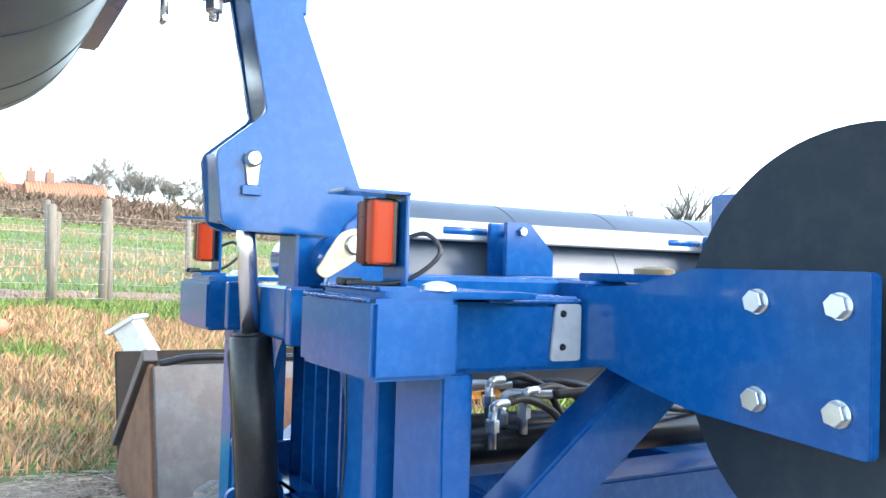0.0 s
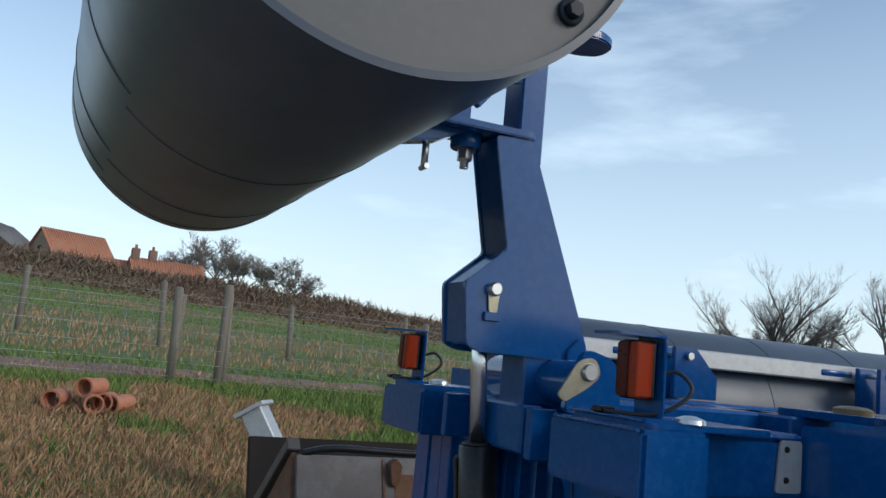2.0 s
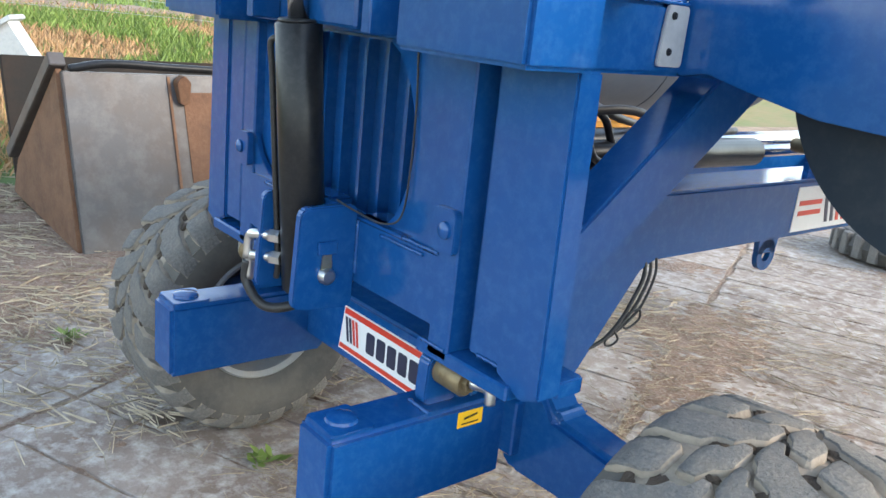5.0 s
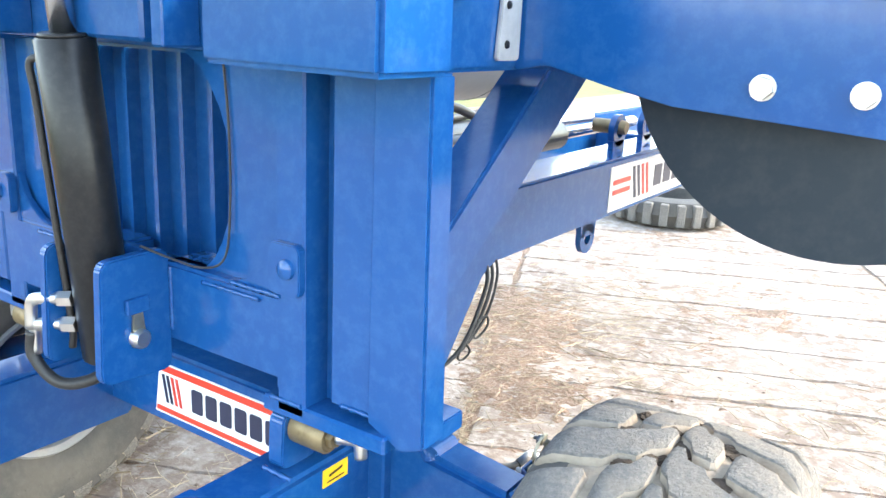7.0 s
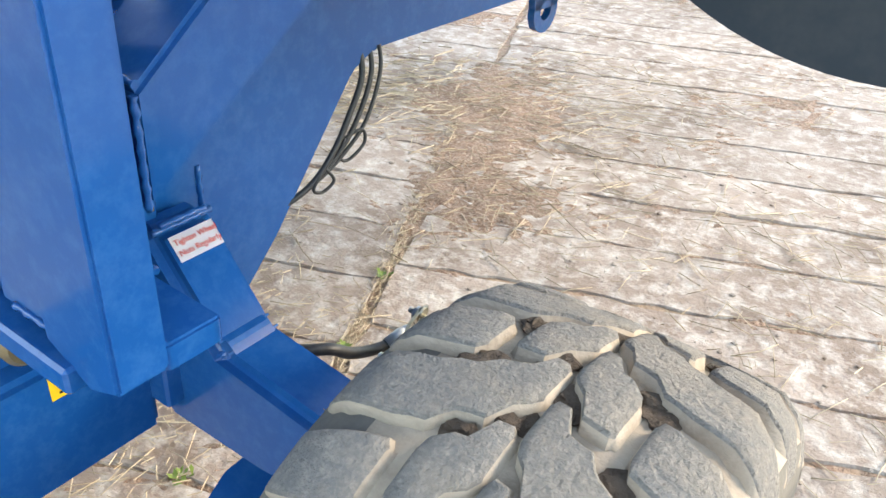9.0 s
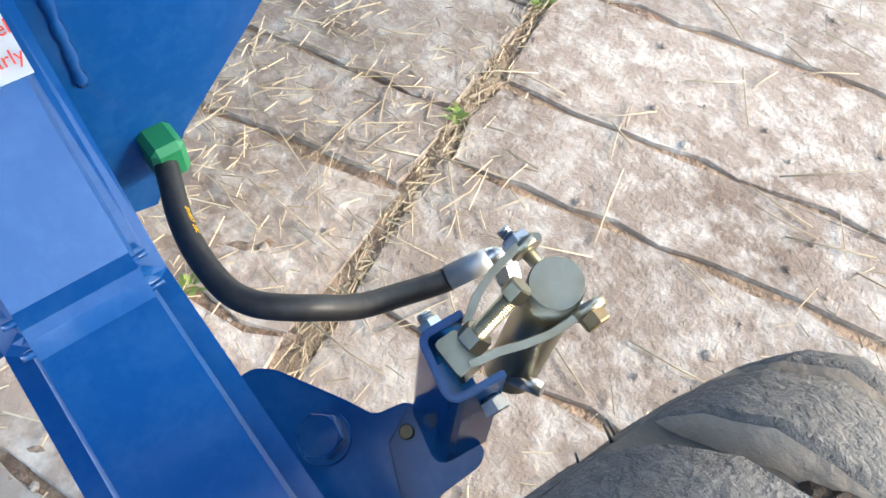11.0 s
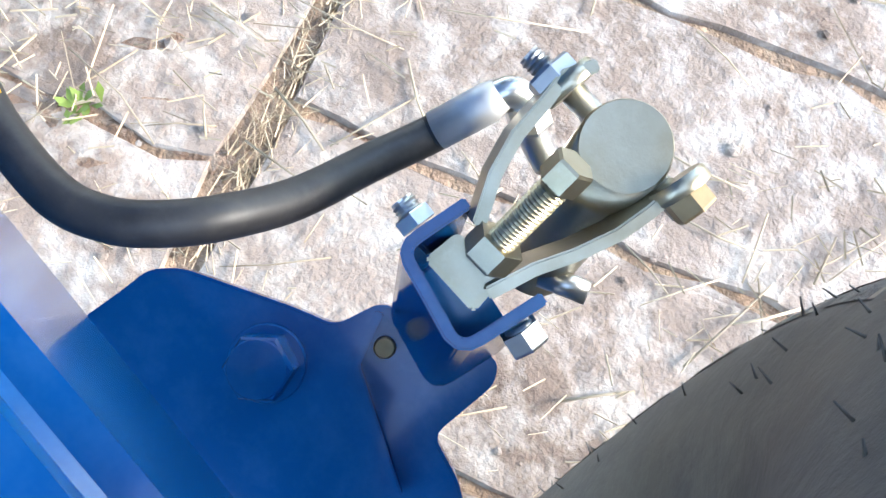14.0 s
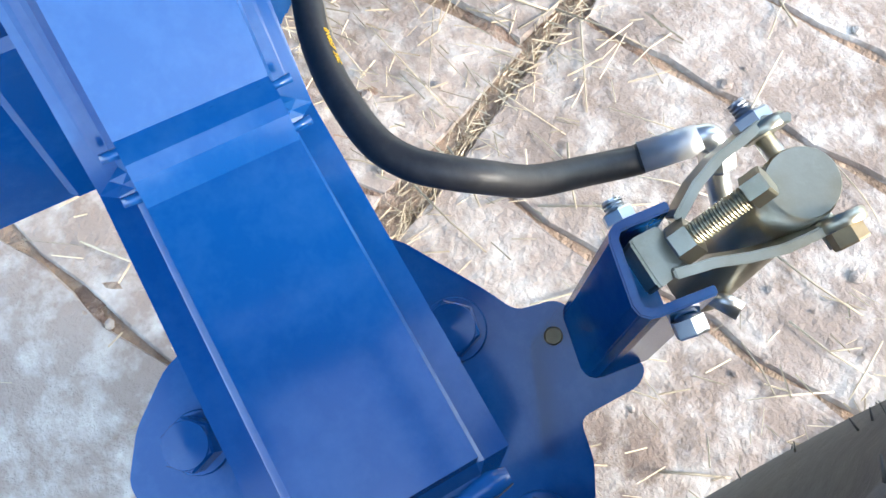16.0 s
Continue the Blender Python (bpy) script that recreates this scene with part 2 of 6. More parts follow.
def add_prism(bm, pts, axis, a, b, bevel=0.0, seg=2):
    """A plate: the outline pts in the plane across axis (x: y,z; y: x,z; z: x,y), from a to b along it."""
    put = {"x": lambda p, t: (t, p[0], p[1]), "y": lambda p, t: (p[0], t, p[1]), "z": lambda p, t: (p[0], p[1], t)}[axis]
    lo = [bm.verts.new(put(p, a)) for p in pts]
    hi = [bm.verts.new(put(p, b)) for p in pts]
    f = [bm.faces.new(lo), bm.faces.new(hi)]
    for i in range(len(pts)):
        j = (i + 1) % len(pts)
        f.append(bm.faces.new((lo[i], lo[j], hi[j], hi[i])))
    bmesh.ops.recalc_face_normals(bm, faces=f)
    if bevel:
        es = list({e for q in f for e in q.edges})
        bmesh.ops.bevel(bm, geom=es, offset=bevel, segments=seg, affect="EDGES")
    return bm


def basis(d):
    d = Vector(d).normalized()
    u = d.orthogonal().normalized()
    return d, u, d.cross(u)


def add_tube(bm, pts, radii, seg=16, caps=True, smooth=True):
    """A round bar or hose through pts; radii: one number or one for each point."""
    pts = [Vector(p) for p in pts]
    radii = radii if isinstance(radii, (list, tuple)) else [radii] * len(pts)
    rings, u = [], None
    for i, p in enumerate(pts):
        d = (pts[min(i + 1, len(pts) - 1)] - pts[max(i - 1, 0)]).normalized()
        u = d.orthogonal().normalized() if u is None else (u - d * u.dot(d)).normalized()
        w = d.cross(u)
        rings.append([bm.verts.new(p + radii[i] * (math.cos(k * math.tau / seg) * u + math.sin(k * math.tau / seg) * w)) for k in range(seg)])
    for r0, r1 in zip(rings, rings[1:]):
        for k in range(seg):
            f = bm.faces.new((r0[k], r0[(k + 1) % seg], r1[(k + 1) % seg], r1[k]))
            f.smooth = smooth
    if caps:
        bm.faces.new(rings[0][::-1]), bm.faces.new(rings[-1])
    return bm


def add_rod(bm, a, b, r, seg=20, chamfer=0.0):
    a, b = Vector(a), Vector(b)
    d = (b - a).normalized()
    if chamfer:
        return add_tube(bm, [a, a + d * 1e-4, a + d * chamfer, b - d * chamfer, b - d * 1e-4, b], [r - chamfer, r - chamfer, r, r, r - chamfer, r - chamfer], seg)
    return add_tube(bm, [a, b], r, seg)


def add_hex(bm, a, b, af):
    """A hexagon head or nut from a to b, af wide across its flats."""
    a, b = Vector(a), Vector(b)
    d = (b - a).normalized()
    r = af / math.sqrt(3)
    h = (b - a).length
    add_tube(bm, [a, a + d * h * 0.88, b], [r, r, r * 0.93], 6, smooth=False)
    return bm


def add_thread(bm, a, b, r, pitch=0.0018, seg=14):
    a, b = Vector(a), Vector(b)
    d = b - a
    n = max(2, int(d.length / pitch))
    pts, rad = [], []
    for i in range(n):
        pts += [a + d * (i / n), a + d * ((i + 0.5) / n)]
        rad += [r, r * 0.86]
    add_tube(bm, pts + [b], rad + [r * 0.9], seg, smooth=False)
    return bm


def smooth_path(pts, n=8):
    pts = [Vector(p) for p in pts]
    ext = [2 * pts[0] - pts[1], *pts, 2 * pts[-1] - pts[-2]]
    out = []
    for i in range(1, len(ext) - 2):
        a, b, c, d = ext[i - 1:i + 3]
        for k in range(n):
            t = k / n
            out.append(0.5 * (2 * b + (c - a) * t + (2 * a - 5 * b + 4 * c - d) * t * t + (3 * b - a - 3 * c + d) * t ** 3))
    return out + [pts[-1]]


def add_lathe(bm, profile, centre, axis, seg=64, smooth=True, closed=False):
    """The profile (distance along the axis, radius) turned round the axis."""
    d, u, w = basis(axis)
    c = Vector(centre)
    rings = [[bm.verts.new(c + d * a + r * (math.cos(k * math.tau / seg) * u + math.sin(k * math.tau / seg) * w)) for k in range(seg)] for a, r in profile]
    pairs = list(zip(rings, rings[1:])) + ([(rings[-1], rings[0])] if closed else [])
    fs = []
    for r0, r1 in pairs:
        for k in range(seg):
            f = bm.faces.new((r0[k], r0[(k + 1) % seg], r1[(k + 1) % seg], r1[k]))
            f.smooth = smooth
            fs.append(f)
    bmesh.ops.recalc_face_normals(bm, faces=fs)
    return bm


def mesh_ob(name, bm, material, parent=None, label=""):
    me = bpy.data.meshes.new(name)
    for e in bm.edges:
        if len(e.link_faces) == 2 and e.calc_face_angle(0) > 0.6:
            e.smooth = False
    bm.to_mesh(me)
    bm.free()
    me.materials.append(material)
    ob = new(name, me)
    if parent is not None:
        ob.parent = parent
    if label:
        ob["label"] = label
    return ob


def part(name, bm, material, parent, label=""):
    """One mesh under a thing or under a part."""
    return mesh_ob(name, bm, material, parent, label)


def thing(name, label, category, group="", kind=""):
    return tagged(new(name), label, category, group, kind)


def BM():
    return bmesh.new()


def box(*a, **k):
    return add_box(BM(), *a, **k)


def prism(*a, **k):
    return add_prism(BM(), *a, **k)


def rod(*a, **k):
    return add_rod(BM(), *a, **k)


def hexa(*a):
    return add_hex(BM(), *a)


def hose(pts, r, n=8, seg=12):
    return add_tube(BM(), smooth_path(pts, n), r, seg)


def rounded(pts, r, n=5):
    """The outline pts with its corners rounded off to the radius r."""
    out = []
    m = len(pts)
    for i in range(m):
        p, a, b = Vector(pts[i]), Vector(pts[i - 1]), Vector(pts[(i + 1) % m])
        da, db = (a - p), (b - p)
        k = min(r, da.length * 0.45, db.length * 0.45)
        p0, p1 = p + da.normalized() * k, p + db.normalized() * k
        for j in range(n + 1):
            t = j / n
            q = p0 * (1 - t) ** 2 + p * 2 * t * (1 - t) + p1 * t * t
            out.append((q.x, q.y))
    return out

# ---------------------------------------------------------------- ground
def hill(x, y):
    """Height of the land: flat yard, a grass bank, then a pasture that climbs to a hedge."""
    u = -x - 0.1 * y
    z = 0.0
    if u > 4.0:
        k = min(1.0, (u - 4.0) / 6.0)
        z += 0.85 * k * k * (3 - 2 * k)
    if u > 10.0:
        side = max(0.15, min(1.25, 1.0 - 0.75 * (y / max(u, 1.0))))
        d = u - 10.0
        z += 0.072 * side * d if d < 75 else 0.072 * side * (75 + (d - 75) * 0.55)
    if u > 200:
        z -= (u - 200) * 0.02
    z += 0.03 * noise.noise(Vector((x * 0.6, y * 0.6, 0))) * min(1.0, max(0.0, (u - 4) / 3))
    return z


def grid_steps(far):
    s, v, step = [0.0], 0.0, 0.5
    while v < far:
        v += step
        step *= 1.07
        s.append(v)
    return [-a for a in s[:0:-1]] + s


gx, gy = grid_steps(1500), grid_steps(1500)
bm = BM()
gv = [[bm.verts.new((x, y, hill(x, y) - 0.009)) for y in gy] for x in gx]
for i in range(len(gx) - 1):
    for j in range(len(gy) - 1):
        f = bm.faces.new((gv[i][j], gv[i + 1][j], gv[i + 1][j + 1], gv[i][j + 1]))
        f.smooth = True
        cx, cy = (gx[i] + gx[i + 1]) / 2, (gy[j] + gy[j + 1]) / 2
        f.material_index = 0 if -cx - 0.1 * cy < 4.6 and abs(cy) < 40 and cx < 40 else 1
ground = mesh_ob("ground", bm, DIRT)
ground.data.materials.append(FIELD)
tagged(ground, "bare straw-strewn earth rising to green pasture", "ground", kind="structure")

# ---------------------------------------------------------------- the folding land roller
roller = thing("land_roller", "new glossy blue folding land roller with dark steel drums", "land roller")


def blue(name, bm, label=""):
    return part(name, bm, BLUE, roller, label)


# upper cross frame and lamp boxes
blue("lamp_box", box(0.36, 0.675, -0.025, 0.13, 1.31, 1.438, bevel=0.008, seg=2))
blue("lamp_box", box(-0.645, -0.33, -0.025, 0.13, 1.31, 1.438, bevel=0.008, seg=2))
blue("cross_beam", box(-0.33, 0.36, 0.06, 0.19, 1.32, 1.435, bevel=0.006))
blue("centre_box", box(-0.05, 0.2, 0.0, 0.06, 1.33, 1.442, bevel=0.006))
blue("stiffener", box(0.235, 0.262, -0.01, 0.06, 1.325, 1.44, bevel=0.003))
blue("stiffener", box(-0.215, -0.19, -0.01, 0.06, 1.325, 1.44, bevel=0.003))
blue("top_plate", prism(rounded([(0.4, 0.0), (0.66, 0.0), (0.66, 0.3), (0.4, 0.3)], 0.02), "z", 1.438, 1.45, bevel=0.002))
blue("top_plate", prism(rounded([(-0.63, 0.0), (-0.4, 0.0), (-0.4, 0.3), (-0.63, 0.3)], 0.02), "z", 1.438, 1.45, bevel=0.002))
blue("side_tube", box(0.44, 0.585, 0.13, 0.62, 1.305, 1.43, bevel=0.008, seg=2))
blue("side_tube", box(-0.585, -0.44, 0.13, 1.5, 1.305, 1.43, bevel=0.008, seg=2))
blue("weld_strip", box(0.47, 0.585, 0.24, 0.45, 1.43, 1.442, bevel=0.005))
blue("long_tube", box(0.16, 0.3, 0.19, 1.35, 1.37, 1.47, bevel=0.008))
blue("long_tube", box(-0.3, -0.16, 0.19, 1.35, 1.37, 1.47, bevel=0.008))
blue("hinge_plate", prism(rounded([(0.3, 0.66), (0.62, 0.66), (0.62, 0.9), (0.3, 0.9)], 0.04), "z", 1.47, 1.488, bevel=0.003))
part("hinge_cap", add_lathe(BM(), [(0, 0.045), (0.012, 0.045), (0.018, 0.03), (0.02, 0.001)], (0.44, 0.78, 1.488), (0, 0, 1), 24), BRASS, roller, "greasy brown hinge cap")
blue("hinge_plate", box(-0.1, 0.4, 0.62, 0.74, 1.38, 1.47, bevel=0.006))

# rear posts: a channel, an inner cheek plate and the dark slot between
for s in (1, -1):
    X = lambda a, b: (min(s * a, s * b), max(s * a, s * b))
    blue("post", box(*X(0.475, 0.558), 0.118, 0.165, 0.78, 1.312, bevel=0.004))
    blue("post", prism([(s * 0.556, 0.775), (s * 0.556, 1.312), (s * 0.655, 1.312), (s * 0.664, 0.763), (s * 0.62, 0.745)], "y", 0.112, 0.168, bevel=0.004))
    blue("slot_web", box(*X(0.43, 0.478), 0.155, 0.17, 0.76, 1.312))
    blue("cheek_plate", box(*X(0.375, 0.436), 0.1, 0.16, 0.745, 1.312, bevel=0.004))
    blue("wear_pad", prism(rounded([(s * 0.372, 0.955), (s * 0.44, 0.955), (s * 0.44, 1.04), (s * 0.372, 1.04)], 0.015), "y", 0.084, 0.1, bevel=0.002))
    part("wear_pad_bolt", add_lathe(BM(), [(0, 0.017), (0.006, 0.016), (0.011, 0.008), (0.012, 0.0005)], (s * 0.414, 0.084, 1.0), (0, -1, 0), 16), BLUE, roller)
    blue("post_foot", box(*X(0.34, 0.6), 0.1, 0.17, 0.735, 0.765, bevel=0.004))
    blue("neck_web", box(*X(0.386, 0.402), 0.172, 0.35, 0.64, 1.0, bevel=0.003))
    blue("foot_web", box(*X(0.3, 0.44), 0.172, 0.19, 0.66, 0.8, bevel=0.003))
    blue("post_shelf", prism(rounded([(s * 0.47, 0.169), (s * 0.656, 0.169), (s * 0.656, 0.236), (s * 0.47, 0.238)], 0.008), "z", 0.75, 0.782, bevel=0.003))
    blue("post_tube", box(*X(0.46, 0.55), 0.172, 0.24, 0.784, 1.304, bevel=0.007, seg=2))

# carriage between the posts: plate with a round window, ribbed panel behind it
bm = BM()
n_arc, cx, cz, rad = 40, 0.0, 1.115, 0.25
outer = []
for k in range(n_arc):
    a = math.tau * k / n_arc
    ca, sa = math.cos(a), math.sin(a)
    sc = min(0.385 / max(1e-6, abs(ca)), 0.2 / max(1e-6, abs(sa)))
    outer.append((cx + ca * sc, cz + sa * sc))
for y0, y1 in ((0.125, 0.14),):
    rings = []
    for y in (y0, y1):
        rings.append(([bm.verts.new((p[0], y, p[1])) for p in outer], [bm.verts.new((cx + rad * math.cos(math.tau * k / n_arc), y, cz + min(0.195, max(-0.17, rad * math.sin(math.tau * k / n_arc)))) ) for k in range(n_arc)]))
    (o0, i0), (o1, i1) = rings
    for k in range(n_arc):
        j = (k + 1) % n_arc
        bm.faces.new((o0[k], o0[j], i0[j], i0[k])), bm.faces.new((o1[k], i1[k], i1[j], o1[j])), bm.faces.new((i0[k], i0[j], i1[j], i1[k]))
blue("carriage_plate", bm)
bm = BM()
add_box(bm, -0.36, 0.36, 0.235, 0.245, 0.8, 1.32)
panel = blue("ribbed_panel", bm)
for k in range(8):
    part("rib", box(-0.31 + 0.082 * k, -0.298 + 0.082 * k, 0.205, 0.236, 0.8, 1.32), BLUE, panel)
blue("carriage_beam", box(0.085, 0.385, 0.1, 0.2, 0.8, 0.945, bevel=0.006, seg=2))
blue("carriage_beam", box(-0.385, -0.06, 0.1, 0.2, 0.8, 0.945, bevel=0.006, seg=2))
for s in (1, -1):
    blue("corner_gusset", prism([(s * 0.385, 0.945), (s * 0.385, 1.06), (s * 0.35, 0.99), (s * 0.3, 0.955), (s * 0.27, 0.945)], "y", 0.105, 0.12, bevel=0.002))
    part("cable", hose([(s * 0.24, 0.12, 1.31), (s * 0.25, 0.12, 1.2), (s * 0.252, 0.118, 1.08), (s * 0.24, 0.115, 0.98), (s * 0.2, 0.1, 0.955), (s * 0.13, 0.08, 0.965), (0.1 * s, 0.05, 0.985)], 0.002), RUBBER_HOSE, roller, "thin black lamp cable")

# cylinder lugs with the lower pin
for x0, x1 in ((0.088, 0.11), (-0.07, -0.05)):
    blue("cylinder_lug", prism(rounded([(-0.045, 0.755), (0.1, 0.745), (0.1, 0.975), (-0.035, 0.972)], 0.022), "x", x0, x1, bevel=0.003))
pin = part("lower_pin", add_rod(BM(), (-0.08, 0.028, 0.826), (0.128, 0.028, 0.826), 0.0175, 20, 0.004), ZINC, roller, "zinc-plated cylinder pin")
part("pin_flag", prism(rounded([(0.012, 0.81), (0.044, 0.81), (0.036, 0.885), (0.02, 0.885)], 0.01), "x", 0.111, 0.117, bevel=0.001), YELLOW_ZINC, pin, "yellow zinc retaining flag")
blue("flag_block", box(0.11, 0.12, 0.005, 0.05, 0.872, 0.9, bevel=0.002))

# hydraulic lift cylinder
cyl = part("hydraulic_cylinder", BM(), BLACK_PAINT, roller, "black hydraulic cylinder")
A, B = Vector((0.02, 0.028, 0.826)), Vector((0.03, -0.049, 1.708))
ax = (B - A).normalized()
P = lambda t: A + ax * t
part("barrel", add_rod(BM(), P(-0.06), P(0.505), 0.047, 32, 0.004), BLACK_PAINT, cyl)
part("gland", add_rod(BM(), P(0.505), P(0.512), 0.04, 32, 0.002), BLACK_PAINT, cyl)
part("rod", add_rod(BM(), P(0.5), P(0.89), 0.021, 24), CHROME, cyl, "polished chrome piston rod")
side = Vector((-0.052, -0.028, 0))
part("feed_pipe", hose([P(0.47) + side * 0.75, P(0.46) + side * 1.12, P(0.4) + side * 1.1, P(0.2) + side * 1.1, P(0.0) + side * 1.1, P(-0.05) + side * 1.2], 0.0065), RUBBER_HOSE, cyl)
for dz, dx in ((0.05, 0.0), (0.0, 0.0)):
    base = P(dz) + Vector((-0.04, -0.03, 0))
    tip = base + Vector((-0.055, -0.03, -0.004))
    part("hose_elbow", add_tube(BM(), smooth_path([base, tip, tip + Vector((-0.02, -0.006, -0.012)), tip + Vector((-0.024, -0.008, -0.06))], 5), 0.011, 12), ZINC, cyl, "zinc hydraulic elbow fitting")
    part("hose_nut", hexa(base, base + (tip - base) * 0.45, 0.027), ZINC, cyl)
tip = P(0.05) + Vector((-0.119, -0.068, -0.07))
part("supply_hose", hose([tip, tip + Vector((0.0, 0, -0.05)), tip + Vector((0.05, 0.02, -0.095)), tip + Vector((0.1, 0.08, -0.08)), tip + Vector((0.13, 0.2, -0.02)), tip + Vector((0.13, 0.32, 0.05))], 0.011), RUBBER_HOSE, cyl, "black hydraulic hose")

# tower with its upper pin
tower = [(-0.125, 1.72), (-0.02, 1.81), (-0.075, 2.09), (0.025, 2.1), (0.058, 2.03), (0.235, 1.585), (0.2, 1.55), (-0.075, 1.555), (-0.11, 1.57)]
blue("tower_plate", prism(rounded(tower, 0.012, 3), "x", 0.082, 0.1, bevel=0.002))
blue("tower_plate", prism(rounded(tower, 0.012, 3), "x", -0.04, -0.022, bevel=0.002))
blue("tower_back", prism([(-0.118, 1.72), (-0.016, 1.805), (-0.07, 2.088), (-0.058, 2.088), (-0.002, 1.8), (-0.105, 1.71), (-0.095, 1.57), (-0.107, 1.575)], "x", -0.023, 0.083))
blue("tower_front", prism([(0.02, 2.095), (0.053, 2.03), (0.228, 1.585), (0.216, 1.58), (0.04, 2.03), (0.01, 2.09)], "x", -0.023, 0.083))
pin = part("upper_pin", add_rod(BM(), (-0.05, -0.049, 1.708), (0.122, -0.049, 1.708), 0.0175, 20, 0.004), ZINC, roller, "zinc-plated cylinder pin")
part("pin_flag", prism(rounded([(-0.067, 1.722), (-0.03, 1.722), (-0.037, 1.648), (-0.058, 1.648)], 0.01), "x", 0.101, 0.107, bevel=0.001), YELLOW_ZINC, pin, "yellow zinc retaining flag")
blue("flag_block", box(0.1, 0.11, -0.07, -0.028, 1.63, 1.652, bevel=0.002))
blue("tower_foot", box(-0.03, 0.09, 0.06, 0.3, 1.435, 1.57, bevel=0.006))
blue("tower_rib", prism([(0.16, 1.45), (0.3, 1.45), (0.26, 1.55), (0.2, 1.61), (0.17, 1.58)], "x", 0.1, 0.113, bevel=0.002))
blue("pivot_tube", rod((-0.2, 0.15, 1.5), (0.3, 0.15, 1.5), 0.055, 28, chamfer=0.004))
blue("pivot_ear", prism(rounded([(0.04, 1.435), (0.2, 1.435), (0.18, 1.56), (0.09, 1.585)], 0.03), "x", 0.285, 0.305, bevel=0.002))
key = part("pivot_pin", add_rod(BM(), (0.3, 0.1, 1.53), (0.322, 0.1, 1.53), 0.02, 24, 0.003), ZINC, roller, "bright zinc pivot pin")
part("key_flag", prism(rounded([(0.07, 1.555), (0.115, 1.565), (0.135, 1.525), (0.1, 1.495), (0.04, 1.46), (0.02, 1.475)], 0.02), "x", 0.306, 0.313, bevel=0.001), YELLOW_ZINC, key, "yellow zinc key plate")

# head above the tower that carries the raised drum
blue("head_post", box(-0.02, 0.078, 0.0, 0.072, 2.04, 2.402, bevel=0.005))
blue("head_flange", prism(rounded([(-0.03, -0.42), (0.11, -0.42), (0.11, 0.22), (0.07, 0.275), (0.0, 0.275), (-0.03, 0.22)], 0.03), "z", 2.404, 2.43, bevel=0.004))
blue("head_box", box(-0.01, 0.09, 0.06, 0.19, 2.43, 2.75, bevel=0.006))
blue("head_gusset", prism([(-0.135, 2.2), (-0.1, 2.17), (0.005, 2.3), (0.005, 2.36)], "x", 0.02, 0.045, bevel=0.002))
blue("swivel_plate", prism(rounded([(-0.05, -0.24), (0.11, -0.24), (0.11, 0.04), (-0.05, 0.04)], 0.03), "z", 2.095, 2.115, bevel=0.003))
blue("swivel_hub", rod((0.02, -0.12, 2.06), (0.02, -0.12, 2.1), 0.04, 24, chamfer=0.003))
part("swivel_bolt", add_thread(add_hex(BM(), (0.02, -0.12, 2.06), (0.02, -0.12, 2.03), 0.036), (0.02, -0.12, 2.03), (0.02, -0.12, 2.01), 0.012, 0.004), ZINC, roller, "zinc swivel nut and bolt")
blue("drum_beam", box(-0.75, 0.0, -0.36, -0.26, 2.085, 2.17, bevel=0.008, seg=2))
blue("drum_bracket", prism([(-0.36, 2.03), (-0.21, 2.06), (-0.13, 2.1), (-0.13, 2.402), (-0.36, 2.402)], "x", 0.0, 0.06, bevel=0.004))
part("locking_pin", add_rod(BM(), (0.09, -0.03, 2.24), (0.09, -0.035, 2.4), 0.011, 14), ZINC, roller, "bright zinc locking pin")
part("pin_ring", add_lathe(BM(), [(0, 0.011), (0.006, 0.02), (0.012, 0.011)], (0.09, -0.03, 2.235), (0, 0, 1), 20), ZINC, roller)
part("drain_bolt", add_rod(add_rod(BM(), (0.0, -0.22, 2.0), (0.0, -0.22, 2.09), 0.009, 12), (-0.02, -0.22, 2.0), (0.02, -0.22, 2.0), 0.007, 10), ZINC, roller)


# ---- drums
def drum(name, centre, axis, length, r, label, bands, end=DRUM, end_label="dark steel drum end plate"):
    """A hollow rolled-steel drum with a recessed end plate and overlapping plate seams."""
    d = Vector(axis).normalized()
    top = part(name, add_lathe(BM(), [(0.012, r - 0.012), (0.0, r - 0.012), (0.0, r), (0.008, r + 0.001), (length - 0.008, r + 0.001), (length, r), (length, r - 0.012), (length - 0.012, r - 0.012)], centre, d, 96), DRUM, roller, label)
    inset, lip = (0.012, 0.011) if end is DRUM_END else (-0.003, 0.001)
    for t in (inset, length - inset):
        part("end_plate", add_lathe(BM(), [(t, r - lip), (t, 0.001)], centre, d, 96), end, top, end_label)
    for k, t in enumerate(bands):
        b2 = BM()
        dd, u, w = basis(d)
        pts = []
        for q in range(97):
            a = math.tau * q / 96
            pts.append(Vector(centre) + d * (t + 0.1 * q / 96) + (r + 0.001) * (math.cos(a) * u + math.sin(a) * w))
        add_tube(b2, pts, 0.0024, 5, caps=False)
        part("weld_seam", b2, DRUM, top)
    return top


raised = drum("raised_drum", (0.921, -0.634, 2.273), (-0.999, -0.019, -0.012), 1.776, 0.39, "dark steel drum raised overhead", (0.75, 1.32, 1.6), DRUM_END, "grey steel drum end plate")
